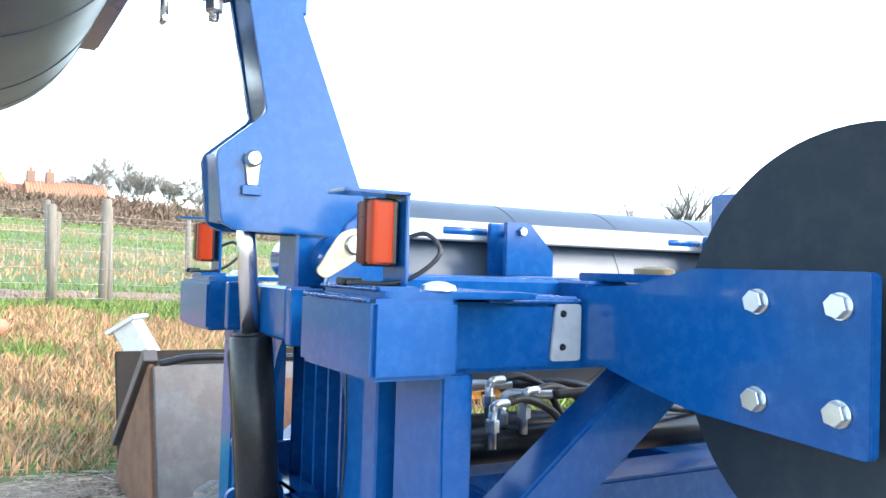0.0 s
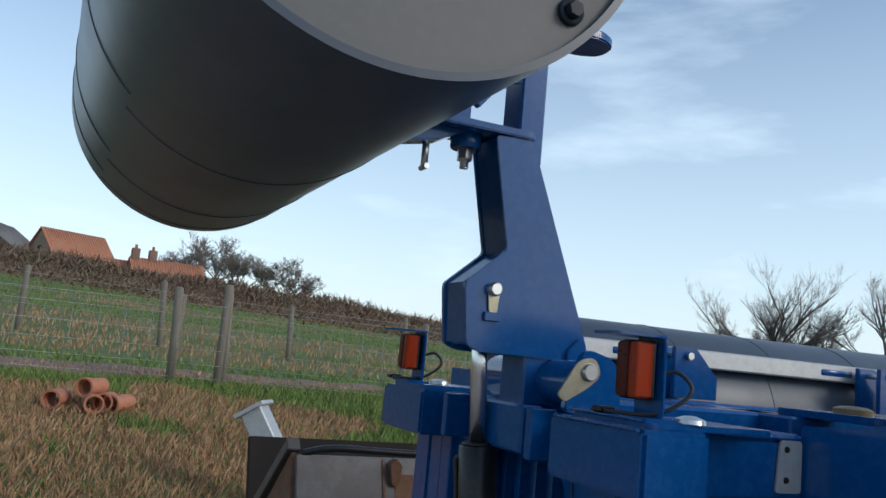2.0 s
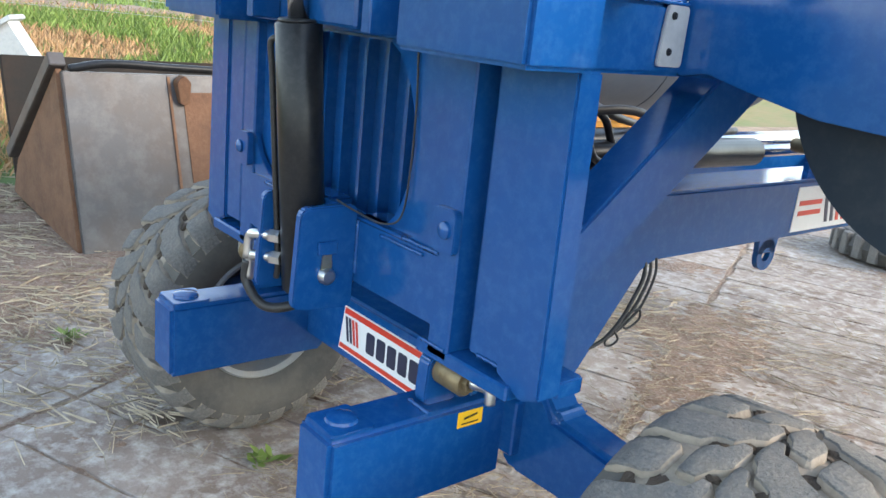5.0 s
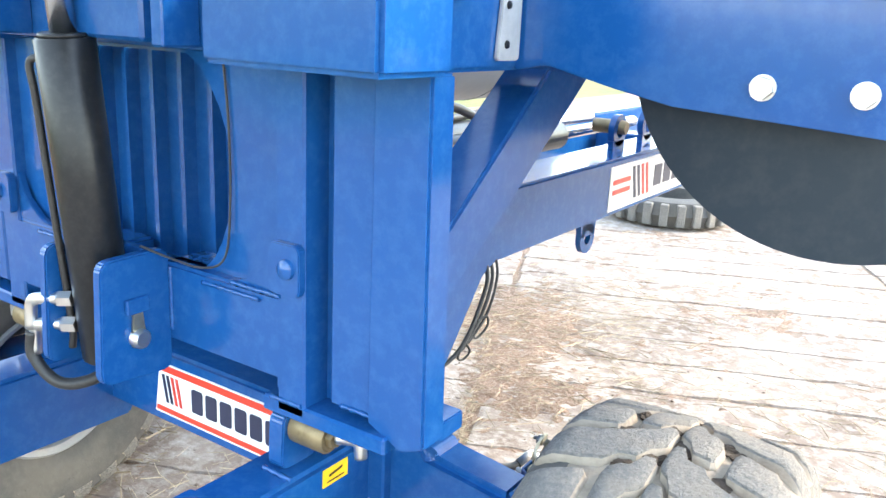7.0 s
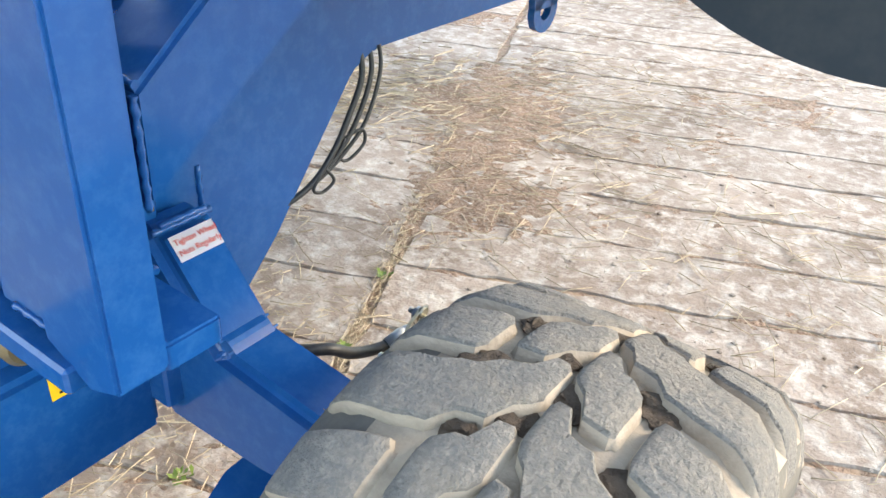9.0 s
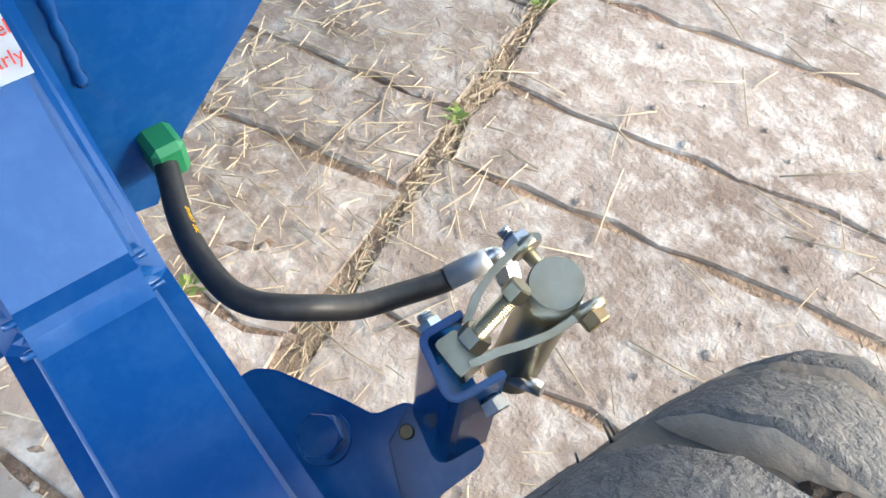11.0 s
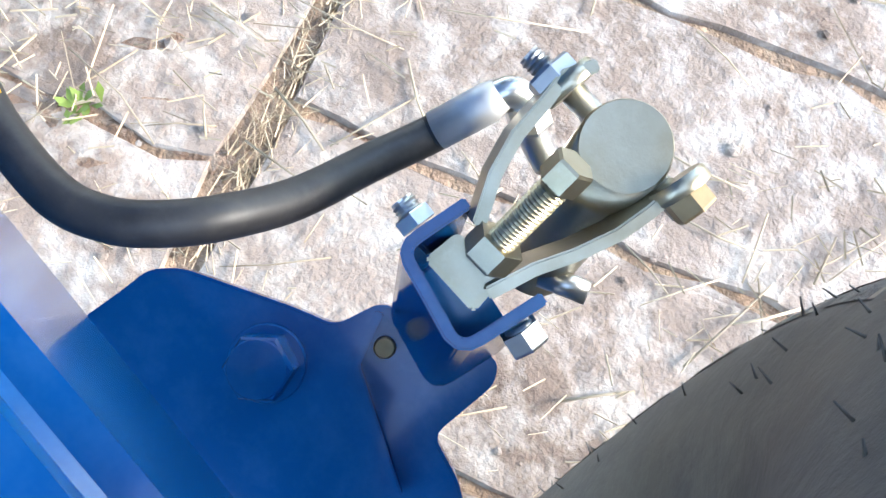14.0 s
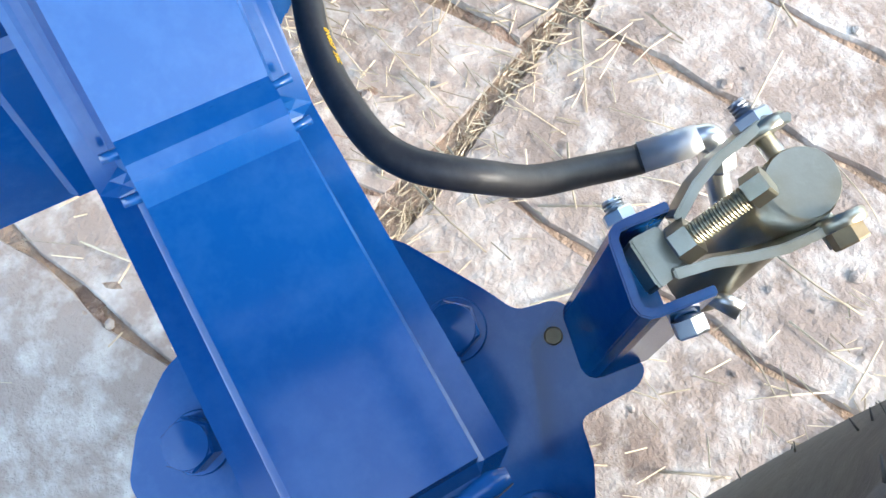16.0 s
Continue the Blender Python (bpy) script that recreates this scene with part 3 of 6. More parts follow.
# filler plug near the rim of the open end, in its welded boss
plug = part("filler_plug", add_hex(BM(), (0.914, -0.383, 2.037), (0.928, -0.383, 2.037), 0.022), DRUM_DARK, raised, "dark hexagon filler plug")
part("plug_boss", add_lathe(BM(), [(0, 0.021), (0.007, 0.02), (0.009, 0.017), (0.007, 0.012)], (0.908, -0.383, 2.037), (1, 0, 0), 24), DRUM_DARK, plug)
drum("wing_drum", (1.084, 0.56, 1.383), (0.0, 1.0, 0.0), 2.5, 0.336, "dark steel drum folded along the side", (0.5, 1.1, 1.7), DRUM_DARK)
drum("wing_drum", (-1.0, 0.69, 1.378), (0.0, 1.0, 0.0), 2.4, 0.37, "dark steel drum folded along the side", (0.45, 0.95, 1.45, 1.95), DRUM_DARK)

# wing frames
wing = [(0.58, 1.46), (0.72, 1.468), (0.86, 1.5), (1.17, 1.5), (1.17, 1.252), (1.0, 1.262), (0.86, 1.27), (0.76, 1.29), (0.64, 1.318), (0.58, 1.305)]
plate = blue("wing_plate", prism(rounded(wing, 0.01, 3), "y", 0.455, 0.475, bevel=0.002))
for x in (0.991, 1.125):
    for z in (1.453, 1.309):
        part("hex_bolt", add_hex(add_rod(BM(), (x, 0.455, z), (x, 0.451, z), 0.019, 20), (x, 0.451, z), (x, 0.438, z), 0.03), ZINC, plate, "zinc hexagon bolt head")
blue("wing_plate", prism(rounded([(-a, b) for a, b in wing], 0.01, 3), "y", 0.455, 0.475, bevel=0.002))
blue("bearing_bracket", box(1.01, 1.11, 0.475, 0.6, 1.33, 1.43, bevel=0.004))
blue("bearing_bracket", box(-1.05, -0.95, 0.475, 0.72, 1.33, 1.43, bevel=0.004))
blue("wing_tube", box(0.76, 0.88, 0.6, 3.0, 1.565, 1.635, bevel=0.006))
tag = part("tag_plate", prism(rounded([(0.378, 1.322), (0.448, 1.322), (0.448, 1.428), (0.388, 1.428)], 0.008, 3), "x", 0.586, 0.594, bevel=0.0015), GALV, roller, "bare galvanised packing plate")
for z in (1.41, 1.348):
    part("tag_screw", add_lathe(BM(), [(0, 0.007), (0.003, 0.006), (0.004, 0.0005)], (0.594, 0.404, z), (1, 0, 0), 12), BLACK_PAINT, tag)
# steel-faced frame tube in front of the far drum with its hinge brackets
part("wing_rail", box(-0.72, -0.63, 0.55, 3.2, 1.585, 1.655, bevel=0.006), GALV, roller, "bare metal frame rail with blue overspray")
for y in (1.0, 2.05):
    blue("hinge_bracket", prism([(y, 1.47), (y + 0.2, 1.47), (y + 0.2, 1.55), (y + 0.1, 1.65), (y, 1.65)], "x", -0.6, -0.58, bevel=0.003))
    blue("hinge_bracket", prism([(y, 1.47), (y + 0.2, 1.47), (y + 0.2, 1.55), (y + 0.1, 1.65), (y, 1.65)], "x", -0.5, -0.48, bevel=0.003))
    part("hinge_bolt", add_hex(add_rod(BM(), (-0.47, y + 0.06, 1.62), (-0.65, y + 0.06, 1.62), 0.011, 14), (-0.48, y + 0.06, 1.62), (-0.462, y + 0.06, 1.62), 0.026), ZINC, roller, "zinc hinge bolt")
    part("hinge_rod", rod((-0.65, y - 0.16, 1.62), (-0.65, y + 0.02, 1.62), 0.024, 18, chamfer=0.003), BLUE, roller)

# ---- lamps
for s in (1, -1):
    lamp = part("rear_lamp", box(0, 0.062, 0.004, 0.05, 1.488, 1.6, bevel=0.006), BLACK_PAINT, roller, "red and amber rear lamp under a blue hood")
    lamp.location.x = 0.547 if s == 1 else -0.607
    part("red_lens", prism(rounded([(0.0, -0.002), (0.036, -0.002), (0.036, 0.05), (0.0, 0.05)], 0.008), "z", 1.492, 1.596, bevel=0.003), LENS_RED, lamp, "red lamp lens")
    part("amber_lens", prism(rounded([(0.037, -0.002), (0.064, -0.002), (0.064, 0.04), (0.037, 0.04)], 0.008), "z", 1.492, 1.596, bevel=0.003), LENS_AMBER, lamp, "amber lamp lens")
    part("hood", prism(rounded([(-0.01, -0.055), (0.075, -0.055), (0.075, 0.068), (-0.01, 0.068)], 0.012), "z", 1.606, 1.612, bevel=0.0015), BLUE, lamp, "blue sheet hood")
    part("bracket", prism(rounded([(-0.01, 1.455), (0.075, 1.455), (0.075, 1.61), (-0.01, 1.61)], 0.012), "y", 0.055, 0.062, bevel=0.0015), BLUE, lamp, "blue sheet bracket")
    part("bracket_foot", box(-0.03, 0.1, 0.0, 0.07, 1.45, 1.457), BLUE, lamp)
    part("lamp_cable", hose([(0.03, 0.062, 1.53), (0.06, 0.1, 1.545), (0.09, 0.11, 1.51), (0.06, 0.06, 1.465), (0.0, 0.0, 1.46), (-0.1, 0.02, 1.458)], 0.004), RUBBER_HOSE, lamp, "black lamp cable")
    part("cap_screw", add_lathe(BM(), [(0, 0.03), (0.008, 0.028), (0.014, 0.012), (0.015, 0.0005)], (0.09, 0.11, 1.452), (0, 0, 1), 20), ZINC, lamp)
    part("cable_clip", box(-0.06, -0.03, -0.01, 0.03, 1.455, 1.468, bevel=0.003), BLACK_PAINT, lamp)

# weld beads along the joints that show
def bead(p0, p1, r=0.0042, seed=0):
    rb = random.Random(seed)
    p0, p1 = Vector(p0), Vector(p1)
    n = max(6, int((p1 - p0).length / 0.006))
    pts = [p0.lerp(p1, k / n) + Vector((rb.uniform(-1, 1), rb.uniform(-1, 1), rb.uniform(-1, 1))) * 0.0006 for k in range(n + 1)]
    part("weld_bead", add_tube(BM(), pts, [r * (1 + 0.25 * math.sin(k * 1.9)) for k in range(n + 1)], 6), BLUE, roller)


for k, (p0, p1) in enumerate((((0.2, 0.098, 0.93), (0.34, 0.098, 0.93)), ((0.27, 0.1, 0.945), (0.385, 0.1, 0.945)), ((0.112, 0.1, 0.82), (0.112, 0.1, 0.94)),
                              ((0.36, 0.1, 0.766), (0.43, 0.1, 0.766)), ((0.5, 0.117, 0.785), (0.56, 0.117, 0.785)), ((0.38, -0.026, 1.436), (0.66, -0.026, 1.436)),
                              ((0.586, 0.24, 1.432), (0.586, 0.45, 1.432)), ((0.556, 0.17, 0.784), (0.655, 0.17, 0.784)), ((0.551, 0.242, 0.855), (0.551, 0.242, 0.975)), ((0.553, 0.17, 0.79), (0.553, 0.17, 1.3)),
                              ((0.551, 0.24, 0.784), (0.47, 0.24, 0.784)), ((0.381, 0.43, 0.62), (0.381, 0.43, 0.78)), ((0.428, 0.33, 0.749), (0.428, 0.4, 0.749)), ((0.705, 0.325, 0.603), (0.705, 0.4, 0.603)), ((0.45, 0.245, 0.99), (0.552, 0.245, 0.985)), ((0.35, 0.09, 0.634), (0.418, 0.09, 0.632)), ((0.43, 0.317, 0.745), (0.43, 0.406, 0.745)),
                              ((-0.3, 0.098, 0.93), (-0.1, 0.098, 0.93)), ((0.4, 0.0, 1.452), (0.64, 0.0, 1.452)))):
    bead(p0, p1, seed=k)

# ---- side braces, gooseneck and drawbar
for s in (1, -1):
    X = lambda a, b: (min(s * a, s * b), max(s * a, s * b))
    blue("brace", prism([(0.243, 0.976), (0.655, 1.303), (0.86, 1.303), (0.5, 1.03), (0.243, 0.852)], "x", *X(0.45, 0.55), bevel=0.006, seg=2))
blue("drawbar_beam", prism([(0.3, 0.5), (0.3, 0.93), (0.4, 1.02), (4.6, 1.02), (4.6, 0.855), (0.79, 0.852), (0.735, 0.826), (0.565, 0.612), (0.48, 0.525), (0.45, 0.47)], "x", 0.22, 0.38, bevel=0.008))
blue("drawbar_beam", prism([(0.3, 0.5), (0.3, 0.93), (0.4, 1.02), (4.6, 1.02), (4.6, 0.855), (0.79, 0.852), (0.735, 0.826), (0.565, 0.612), (0.48, 0.525), (0.45, 0.47)], "x", -0.38, -0.22, bevel=0.008))
blue("drawbar_cross", box(-0.2, 0.2, 1.3, 1.45, 0.82, 0.95, bevel=0.006))
blue("drawbar_cross", box(-0.2, 0.2, 2.6, 2.75, 0.82, 0.95, bevel=0.006))
eye = blue("tow_eye", add_lathe(BM(), [(-0.008, 0.021), (-0.008, 0.048), (0.008, 0.048), (0.008, 0.021)], (0.3275, 1.39, 0.79), (1, 0, 0), 28, closed=True))
part("eye_shank", prism([(1.344, 0.795), (1.436, 0.795), (1.445, 0.856), (1.335, 0.856)], "x", 0.3195, 0.3355), BLUE, eye)


for y in (1.62, 1.86):
    blue("lug", add_lathe(BM(), [(-0.01, 0.024), (-0.01, 0.05), (0.01, 0.05), (0.01, 0.024)], (0.28, y + 0.05, 1.075), (1, 0, 0), 28, closed=True))
    blue("lug_foot", box(0.27, 0.29, y + 0.005, y + 0.095, 1.018, 1.045, bevel=0.002))
part("ram_pin", add_rod(BM(), (0.2, 1.67, 1.085), (0.31, 1.67, 1.085), 0.022, 18, 0.003), BRASS, roller)
# fold rams lying between the drawbar beams
for x in (0.08, -0.1):
    ram = part("fold_ram", rod((x, 0.5, 1.05), (x, 1.65, 1.04), 0.045, 24, chamfer=0.004), BLACK_PAINT, roller, "black hydraulic fold ram")
    part("ram_rod", rod((x, 1.65, 1.04), (x, 2.3, 1.04), 0.02, 18), CHROME, ram)
    part("port", add_rod(BM(), (x, 0.62, 1.08), (x, 0.62, 1.16), 0.012, 12), ZINC, ram)
    part("port_nut", hexa((x, 0.62, 1.1), (x, 0.62, 1.13), 0.03), ZINC, ram)
    part("elbow", add_tube(BM(), smooth_path([(x, 0.62, 1.15), (x, 0.64, 1.175), (x + 0.03, 0.7, 1.175), (x + 0.05, 0.76, 1.175)], 5), 0.012, 12), ZINC, ram)
    part("ram_hose", hose([(x + 0.05, 0.74, 1.175), (x + 0.08, 0.9, 1.18), (x + 0.05, 1.1, 1.13), (x, 1.3, 1.1), (x - 0.05, 1.6, 1.1)], 0.012), RUBBER_HOSE, ram, "black hydraulic hose")

# manifold with fittings and hoses looping over the rams
for k, (x, y) in enumerate(((0.16, 0.54), (0.12, 0.66), (0.05, 0.6))):
    z = 1.1 + 0.02 * k
    fitting = part("hose_fitting", add_rod(add_hex(BM(), (x, y, z), (x, y, z + 0.03), 0.03), (x, y, z - 0.04), (x, y, z + 0.05), 0.011, 14), ZINC, roller, "zinc hydraulic hose fitting")
    part("elbow", add_tube(BM(), smooth_path([(x, y, z + 0.045), (x, y + 0.008, z + 0.064), (x - 0.01, y + 0.05, z + 0.066)], 5), 0.0105, 12), ZINC, fitting)
    part("hose", hose([(x - 0.01, y + 0.045, z + 0.066), (x - 0.015, y + 0.11, z + 0.07), (x - 0.02, y + 0.2, z + 0.03), (x - 0.03, y + 0.27, z - 0.05), (x - 0.04, y + 0.4, 1.03)], 0.0105), RUBBER_HOSE, fitting, "black hydraulic hose")

# ---- axle, stubs and stickers
blue("axle_beam", box(-0.408, 0.408, 0.245, 0.36, 0.5, 0.672, bevel=0.008, seg=2))


def sticker(x0, x1, z0, z1, y, parent):
    """White sign with red edge lines; the maker's mark and name stay as plain bars."""
    slope = 0.02
    sg = part("sticker", prism([(x0, z0), (x1, z0), (x1 + slope, z1), (x0 + slope, z1)], "y", y - 0.002, y), WHITE_STICKER, parent, "white sticker with red lines and dark bars")
    h = z1 - z0
    for a, b in ((0.84, 0.97), (0.04, 0.14)):
        part("red_line", prism([(x0 + slope * a + 0.004, z0 + h * a), (x1 + slope * a - 0.004, z0 + h * a), (x1 + slope * b - 0.004, z0 + h * b), (x0 + slope * b + 0.004, z0 + h * b)], "y", y - 0.0032, y - 0.002), RED_STICKER, sg)
    w = x1 - x0
    for k, m in enumerate((NAVY_STICKER, NAVY_STICKER, RED_STICKER, RED_STICKER)):
        a = x0 + w * (0.05 + 0.036 * k)
        lean = w * (0.045 if k % 2 == 0 else -0.0)
        part("mark_bar", prism([(a + 0.045 * w, z0 + h * 0.25), (a + 0.065 * w, z0 + h * 0.25), (a + 0.035 * w, z0 + h * 0.78), (a + 0.012 * w, z0 + h * 0.78)], "y", y - 0.0032, y - 0.002), m, sg)
    for k in range(6):
        a = x0 + w * (0.3 + 0.108 * k)
        part("name_bar", prism(rounded([(a, z0 + h * 0.27), (a + w * 0.085, z0 + h * 0.27), (a + w * 0.085, z0 + h * 0.72), (a, z0 + h * 0.72)], 0.006, 2), "y", y - 0.0032, y - 0.002), NAVY_STICKER, sg)
    return sg


sticker(-0.145, 0.262, 0.525, 0.645, 0.245, roller)
side_sign = part("sticker", box(0.38, 0.382, 1.41, 2.2, 0.868, 1.0), WHITE_STICKER, roller, "white sticker with red lines and dark bars")
for z in (0.915, 0.945):
    part("red_line", box(0.382, 0.3832, 1.43, 1.56, z, z + 0.014), RED_STICKER, side_sign)
for k in range(4):
    y = 1.6 + 0.035 * k
    part("mark_bar", prism([(y, 0.885), (y + 0.018, 0.885), (y - 0.012, 0.985), (y - 0.03, 0.985)], "x", 0.382, 0.3832), RED_STICKER if k > 1 else NAVY_STICKER, side_sign)
for k in range(5):
    y = 1.76 + 0.085 * k
    part("name_bar", box(0.382, 0.3832, y, y + 0.066, 0.9, 0.968), NAVY_STICKER, side_sign)
for s in (1, -1):
    X = lambda a, b: (min(s * a, s * b), max(s * a, s * b))
    stub = blue("axle_stub", box(*X(0.305, 0.42), -0.134, 0.3, 0.445, 0.63, bevel=0.01, seg=2))
    blue("stub_cap", prism(rounded([(s * 0.312, -0.125), (s * 0.413, -0.125), (s * 0.413, -0.03), (s * 0.312, -0.03)], 0.012), "z", 0.63, 0.637, bevel=0.002))
    part("stub_button", add_lathe(BM(), [(0, 0.032), (0.006, 0.03), (0.01, 0.015), (0.011, 0.0005)], (s * 0.362, -0.075, 0.637), (0, 0, 1), 20), BLUE, roller)
    blue("pin_bracket", prism(rounded([(0.1, 0.63), (0.19, 0.63), (0.185, 0.733), (0.105, 0.733)], 0.02), "x", *X(0.35, 0.385), bevel=0.003))
    pivot = part("pivot_bush", add_rod(BM(), (s * 0.385, 0.138, 0.706), (s * 0.462, 0.138, 0.706), 0.029, 28, 0.005), BRASS, roller, "greasy brass pivot bush")
    part("bush_nut", hexa((s * 0.462, 0.138, 0.708), (s * 0.474, 0.138, 0.708), 0.03), BRASS, pivot)
    part("grease_elbow", add_tube(BM(), smooth_path([(s * 0.474, 0.138, 0.71), (s * 0.503, 0.145, 0.714), (s * 0.514, 0.148, 0.708), (s * 0.517, 0.149, 0.684)], 5), 0.0105, 14), ZINC, pivot, "zinc elbow fitting")
    blue("axle_block", box(*X(0.413, 0.455), 0.29, 0.318, 0.5, 0.625, bevel=0.004))
    # cranked arm to the wheel, with the weld beads at its bend
    arm = blue("wheel_arm", prism([(s * 0.38, 0.747), (s * 0.427, 0.747), (s * 0.537, 0.622), (s * 0.709, 0.602), (s * 0.712, 0.47), (s * 0.6, 0.455), (s * 0.425, 0.45), (s * 0.4, 0.47), (s * 0.38, 0.6)], "y", 0.314, 0.409, bevel=0.015, seg=5))
    for k in (-0.007, 0.009):
        pts = [Vector((s * (0.537 + k + 0.0006 * math.sin(t * 1.3)), 0.322 + 0.08 * t / 12, 0.6225 - (1.13 * k if k < 0 else 0.116 * k) + 0.0002)) for t in range(13)]
        part("weld_bead", add_tube(BM(), pts, [0.0022 + 0.0004 * math.sin(t * 2.1) for t in range(13)], 6), BLUE, arm)
ys = part("warning_sticker", box(0.4202, 0.4215, 0.163, 0.228, 0.583, 0.617), YELLOW_STICKER, roller, "yellow warning sticker with black mark")
part("warning_mark", prism([(0.178, 0.599), (0.213, 0.604), (0.214, 0.609), (0.179, 0.604)], "x", 0.4215, 0.422), BLACK_PAINT, ys)
part("warning_mark", prism([(0.173, 0.589), (0.218, 0.589), (0.218, 0.592), (0.173, 0.592)], "x", 0.4215, 0.422), BLACK_PAINT, ys)

# ---- wheels
TYRE_R, TYRE_W = 0.392, 0.35


def tyre_r(w):
    """Crown radius at the distance w from the middle of the tread."""
    return TYRE_R - 0.014 - 0.3 * w * w - (max(0.0, abs(w) - 0.14) * 0.9)


def wheel(cx, cy, s):
    c = Vector((cx, cy, TYRE_R - 0.004))
    wh = part("wheel", BM(), SIDEWALL, roller, "wide dusty lugged tyre on a silver rim")
    prof = [(-0.125, 0.2), (-0.148, 0.215), (-0.17, 0.25), (-0.178, 0.285), (-0.18, 0.312), (-0.177, 0.334)]
    side = [(a, r) for a, r in prof]
    part("sidewall", add_lathe(BM(), side + [(-0.172, 0.35)], c, (1, 0, 0), 96), SIDEWALL, wh, "black rubber sidewall")
    part("sidewall", add_lathe(BM(), [(-a, r) for a, r in side] + [(0.172, 0.35)], c, (1, 0, 0), 96), SIDEWALL, wh, "black rubber sidewall")
    part("carcass", add_lathe(BM(), [(-0.172, 0.35)] + [(w, tyre_r(w)) for w in (-0.15, -0.13, -0.08, 0, 0.08, 0.13, 0.15)] + [(0.172, 0.35)], c, (1, 0, 0), 96), GROOVE, wh, "mud-caked tyre grooves")
    part("inner_shoulder", add_lathe(BM(), [(-s * 0.1725, 0.3508)] + [(-s * w, tyre_r(w) + 0.0008) for w in (0.15, 0.13, 0.115)], c, (1, 0, 0), 96), SIDEWALL, wh, "black rubber inner shoulder")
    # tread: long curved lugs from each shoulder to the middle, narrow zigzag grooves between them
    n = 24
    pitch = math.tau / n
    rnd = random.Random(5 if s > 0 else 6)

    def line(w):
        """Where the groove between two lugs runs, in pitches, at the distance w from the middle."""
        pts = ((0.0, -0.02), (0.02, 0.08), (0.032, 0.34), (0.056, 0.42), (0.072, 0.62), (0.1, 0.72), (0.14, 0.86), (0.187, 1.0))
        for (w0, b0), (w1, b1) in zip(pts, pts[1:]):
            if w <= w1:
                return b0 + (b1 - b0) * (w - w0) / (w1 - w0)
        return pts[-1][1]

    def block(sgn, inner, outer, seed, h=0.017):
        """One worn lug on the wheel's own axis, between two distances from the middle, with rounded ends and muddy flanks."""
        bm = BM()
        rb = random.Random(seed)
        ws = [inner, inner + 0.005] + [w for w in (0.02, 0.032, 0.044, 0.056, 0.064, 0.072, 0.086, 0.1, 0.12, 0.14, 0.152, 0.16, 0.168) if inner + 0.008 < w < outer - 0.006] + [outer - 0.004, outer]
        rows_ = []
        for i, w in enumerate(ws):
            g = 0.115 + 0.1 * max(0.0, (w - 0.09) / 0.09)
            end_ = min(w - inner, outer - w if outer < 0.15 else 1.0)
            g += 0.15 * max(0.0, 1 - end_ / 0.012) ** 2
            wob = rb.uniform(-0.02, 0.02)
            lo, hi = line(w) + g + wob, line(w) + 1 - g + rb.uniform(-0.02, 0.02)
            hh = h * (1 - 0.25 * max(0.0, 1 - end_ / 0.006))
            prof_ = ((lo - 0.07, -0.006), (lo - 0.012, hh * 0.78), (lo + 0.022, hh), (lo * 0.7 + hi * 0.3, hh + rb.uniform(-0.0006, 0.001)), (lo * 0.3 + hi * 0.7, hh + rb.uniform(-0.0006, 0.001)), (hi - 0.022, hh), (hi + 0.012, hh * 0.78), (hi + 0.07, -0.006))
            if i == 0:
                rows_.append([bm.verts.new((w - 0.006, b_, -0.006)) for b_, q in prof_])
            rows_.append([bm.verts.new((w, b_, q)) for b_, q in prof_])
            if i == len(ws) - 1:
                rows_.append([bm.verts.new((w + (0.006 if outer < 0.15 else 0.001), b_, -0.006)) for b_, q in prof_])
        m = len(rows_) - 1
        for i, (r0, r1) in enumerate(zip(rows_, rows_[1:])):
            for k in range(7):
                f = bm.faces.new((r0[k], r0[k + 1], r1[k + 1], r1[k]))
                f.material_index = 1 if k in (0, 6) or i == 0 or (i == m - 1 and outer < 0.15) else 0
        for v in bm.verts:
            w, a, lift = v.co.x, v.co.y * pitch, v.co.z
            r = tyre_r(w) + lift
            if abs(w) > 0.15:
                k = min(1.0, (abs(w) - 0.15) / 0.029)
                r = (tyre_r(0.15) + lift) * (1 - k * k) + (0.326 + 0.25 * lift) * k * k
            v.co = Vector((w * sgn, r * math.cos(a), r * math.sin(a)))
        bmesh.ops.recalc_face_normals(bm, faces=bm.faces)
        for f in bm.faces:
            f.smooth = True
        for e in bm.edges:
            if len(e.link_faces) == 2 and e.calc_face_angle(0) > 0.75:
                e.smooth = False
        me = bpy.data.meshes.new("tread_block")
        bm.to_mesh(me)
        bm.free()
        me.materials.append(TREAD)
        me.materials.append(GROOVE)
        return me

    for sgn, phase in ((1, 0.0), (-1, 0.5)):
        whole = [block(sgn, 0.004, 0.178, 40 + q) for q in range(2)]
        split = [(block(sgn, 0.082, 0.178, 50 + q), block(sgn, 0.002, 0.062, 60 + q)) for q in range(2)]
        for k in range(n):
            for me in ((whole[k // 2 % 2],) if (k % 2 == 0) == (sgn > 0) else split[k // 2 % 2]):
                t = new("tread_block", me)
                t.parent = wh
                t.matrix_basis = Matrix.Translation(c) @ Matrix.Rotation((k + phase + rnd.uniform(-0.02, 0.02)) * pitch, 4, "X")
    # clods of mud stuck in the grooves
    bm = BM()
    for k in range(230):
        w = rnd.choice((rnd.uniform(0.0, 0.03), rnd.uniform(0.06, 0.085), rnd.uniform(0.0, 0.12)))
        sgn = rnd.choice((1, -1))
        a = (rnd.randrange(n) + (0.0 if sgn > 0 else 0.5) + line(w) + rnd.uniform(-0.05, 0.05)) * pitch
        r = tyre_r(w) + rnd.uniform(0.0, 0.006)
        g = bmesh.ops.create_icosphere(bm, subdivisions=2, radius=1.0)["verts"]
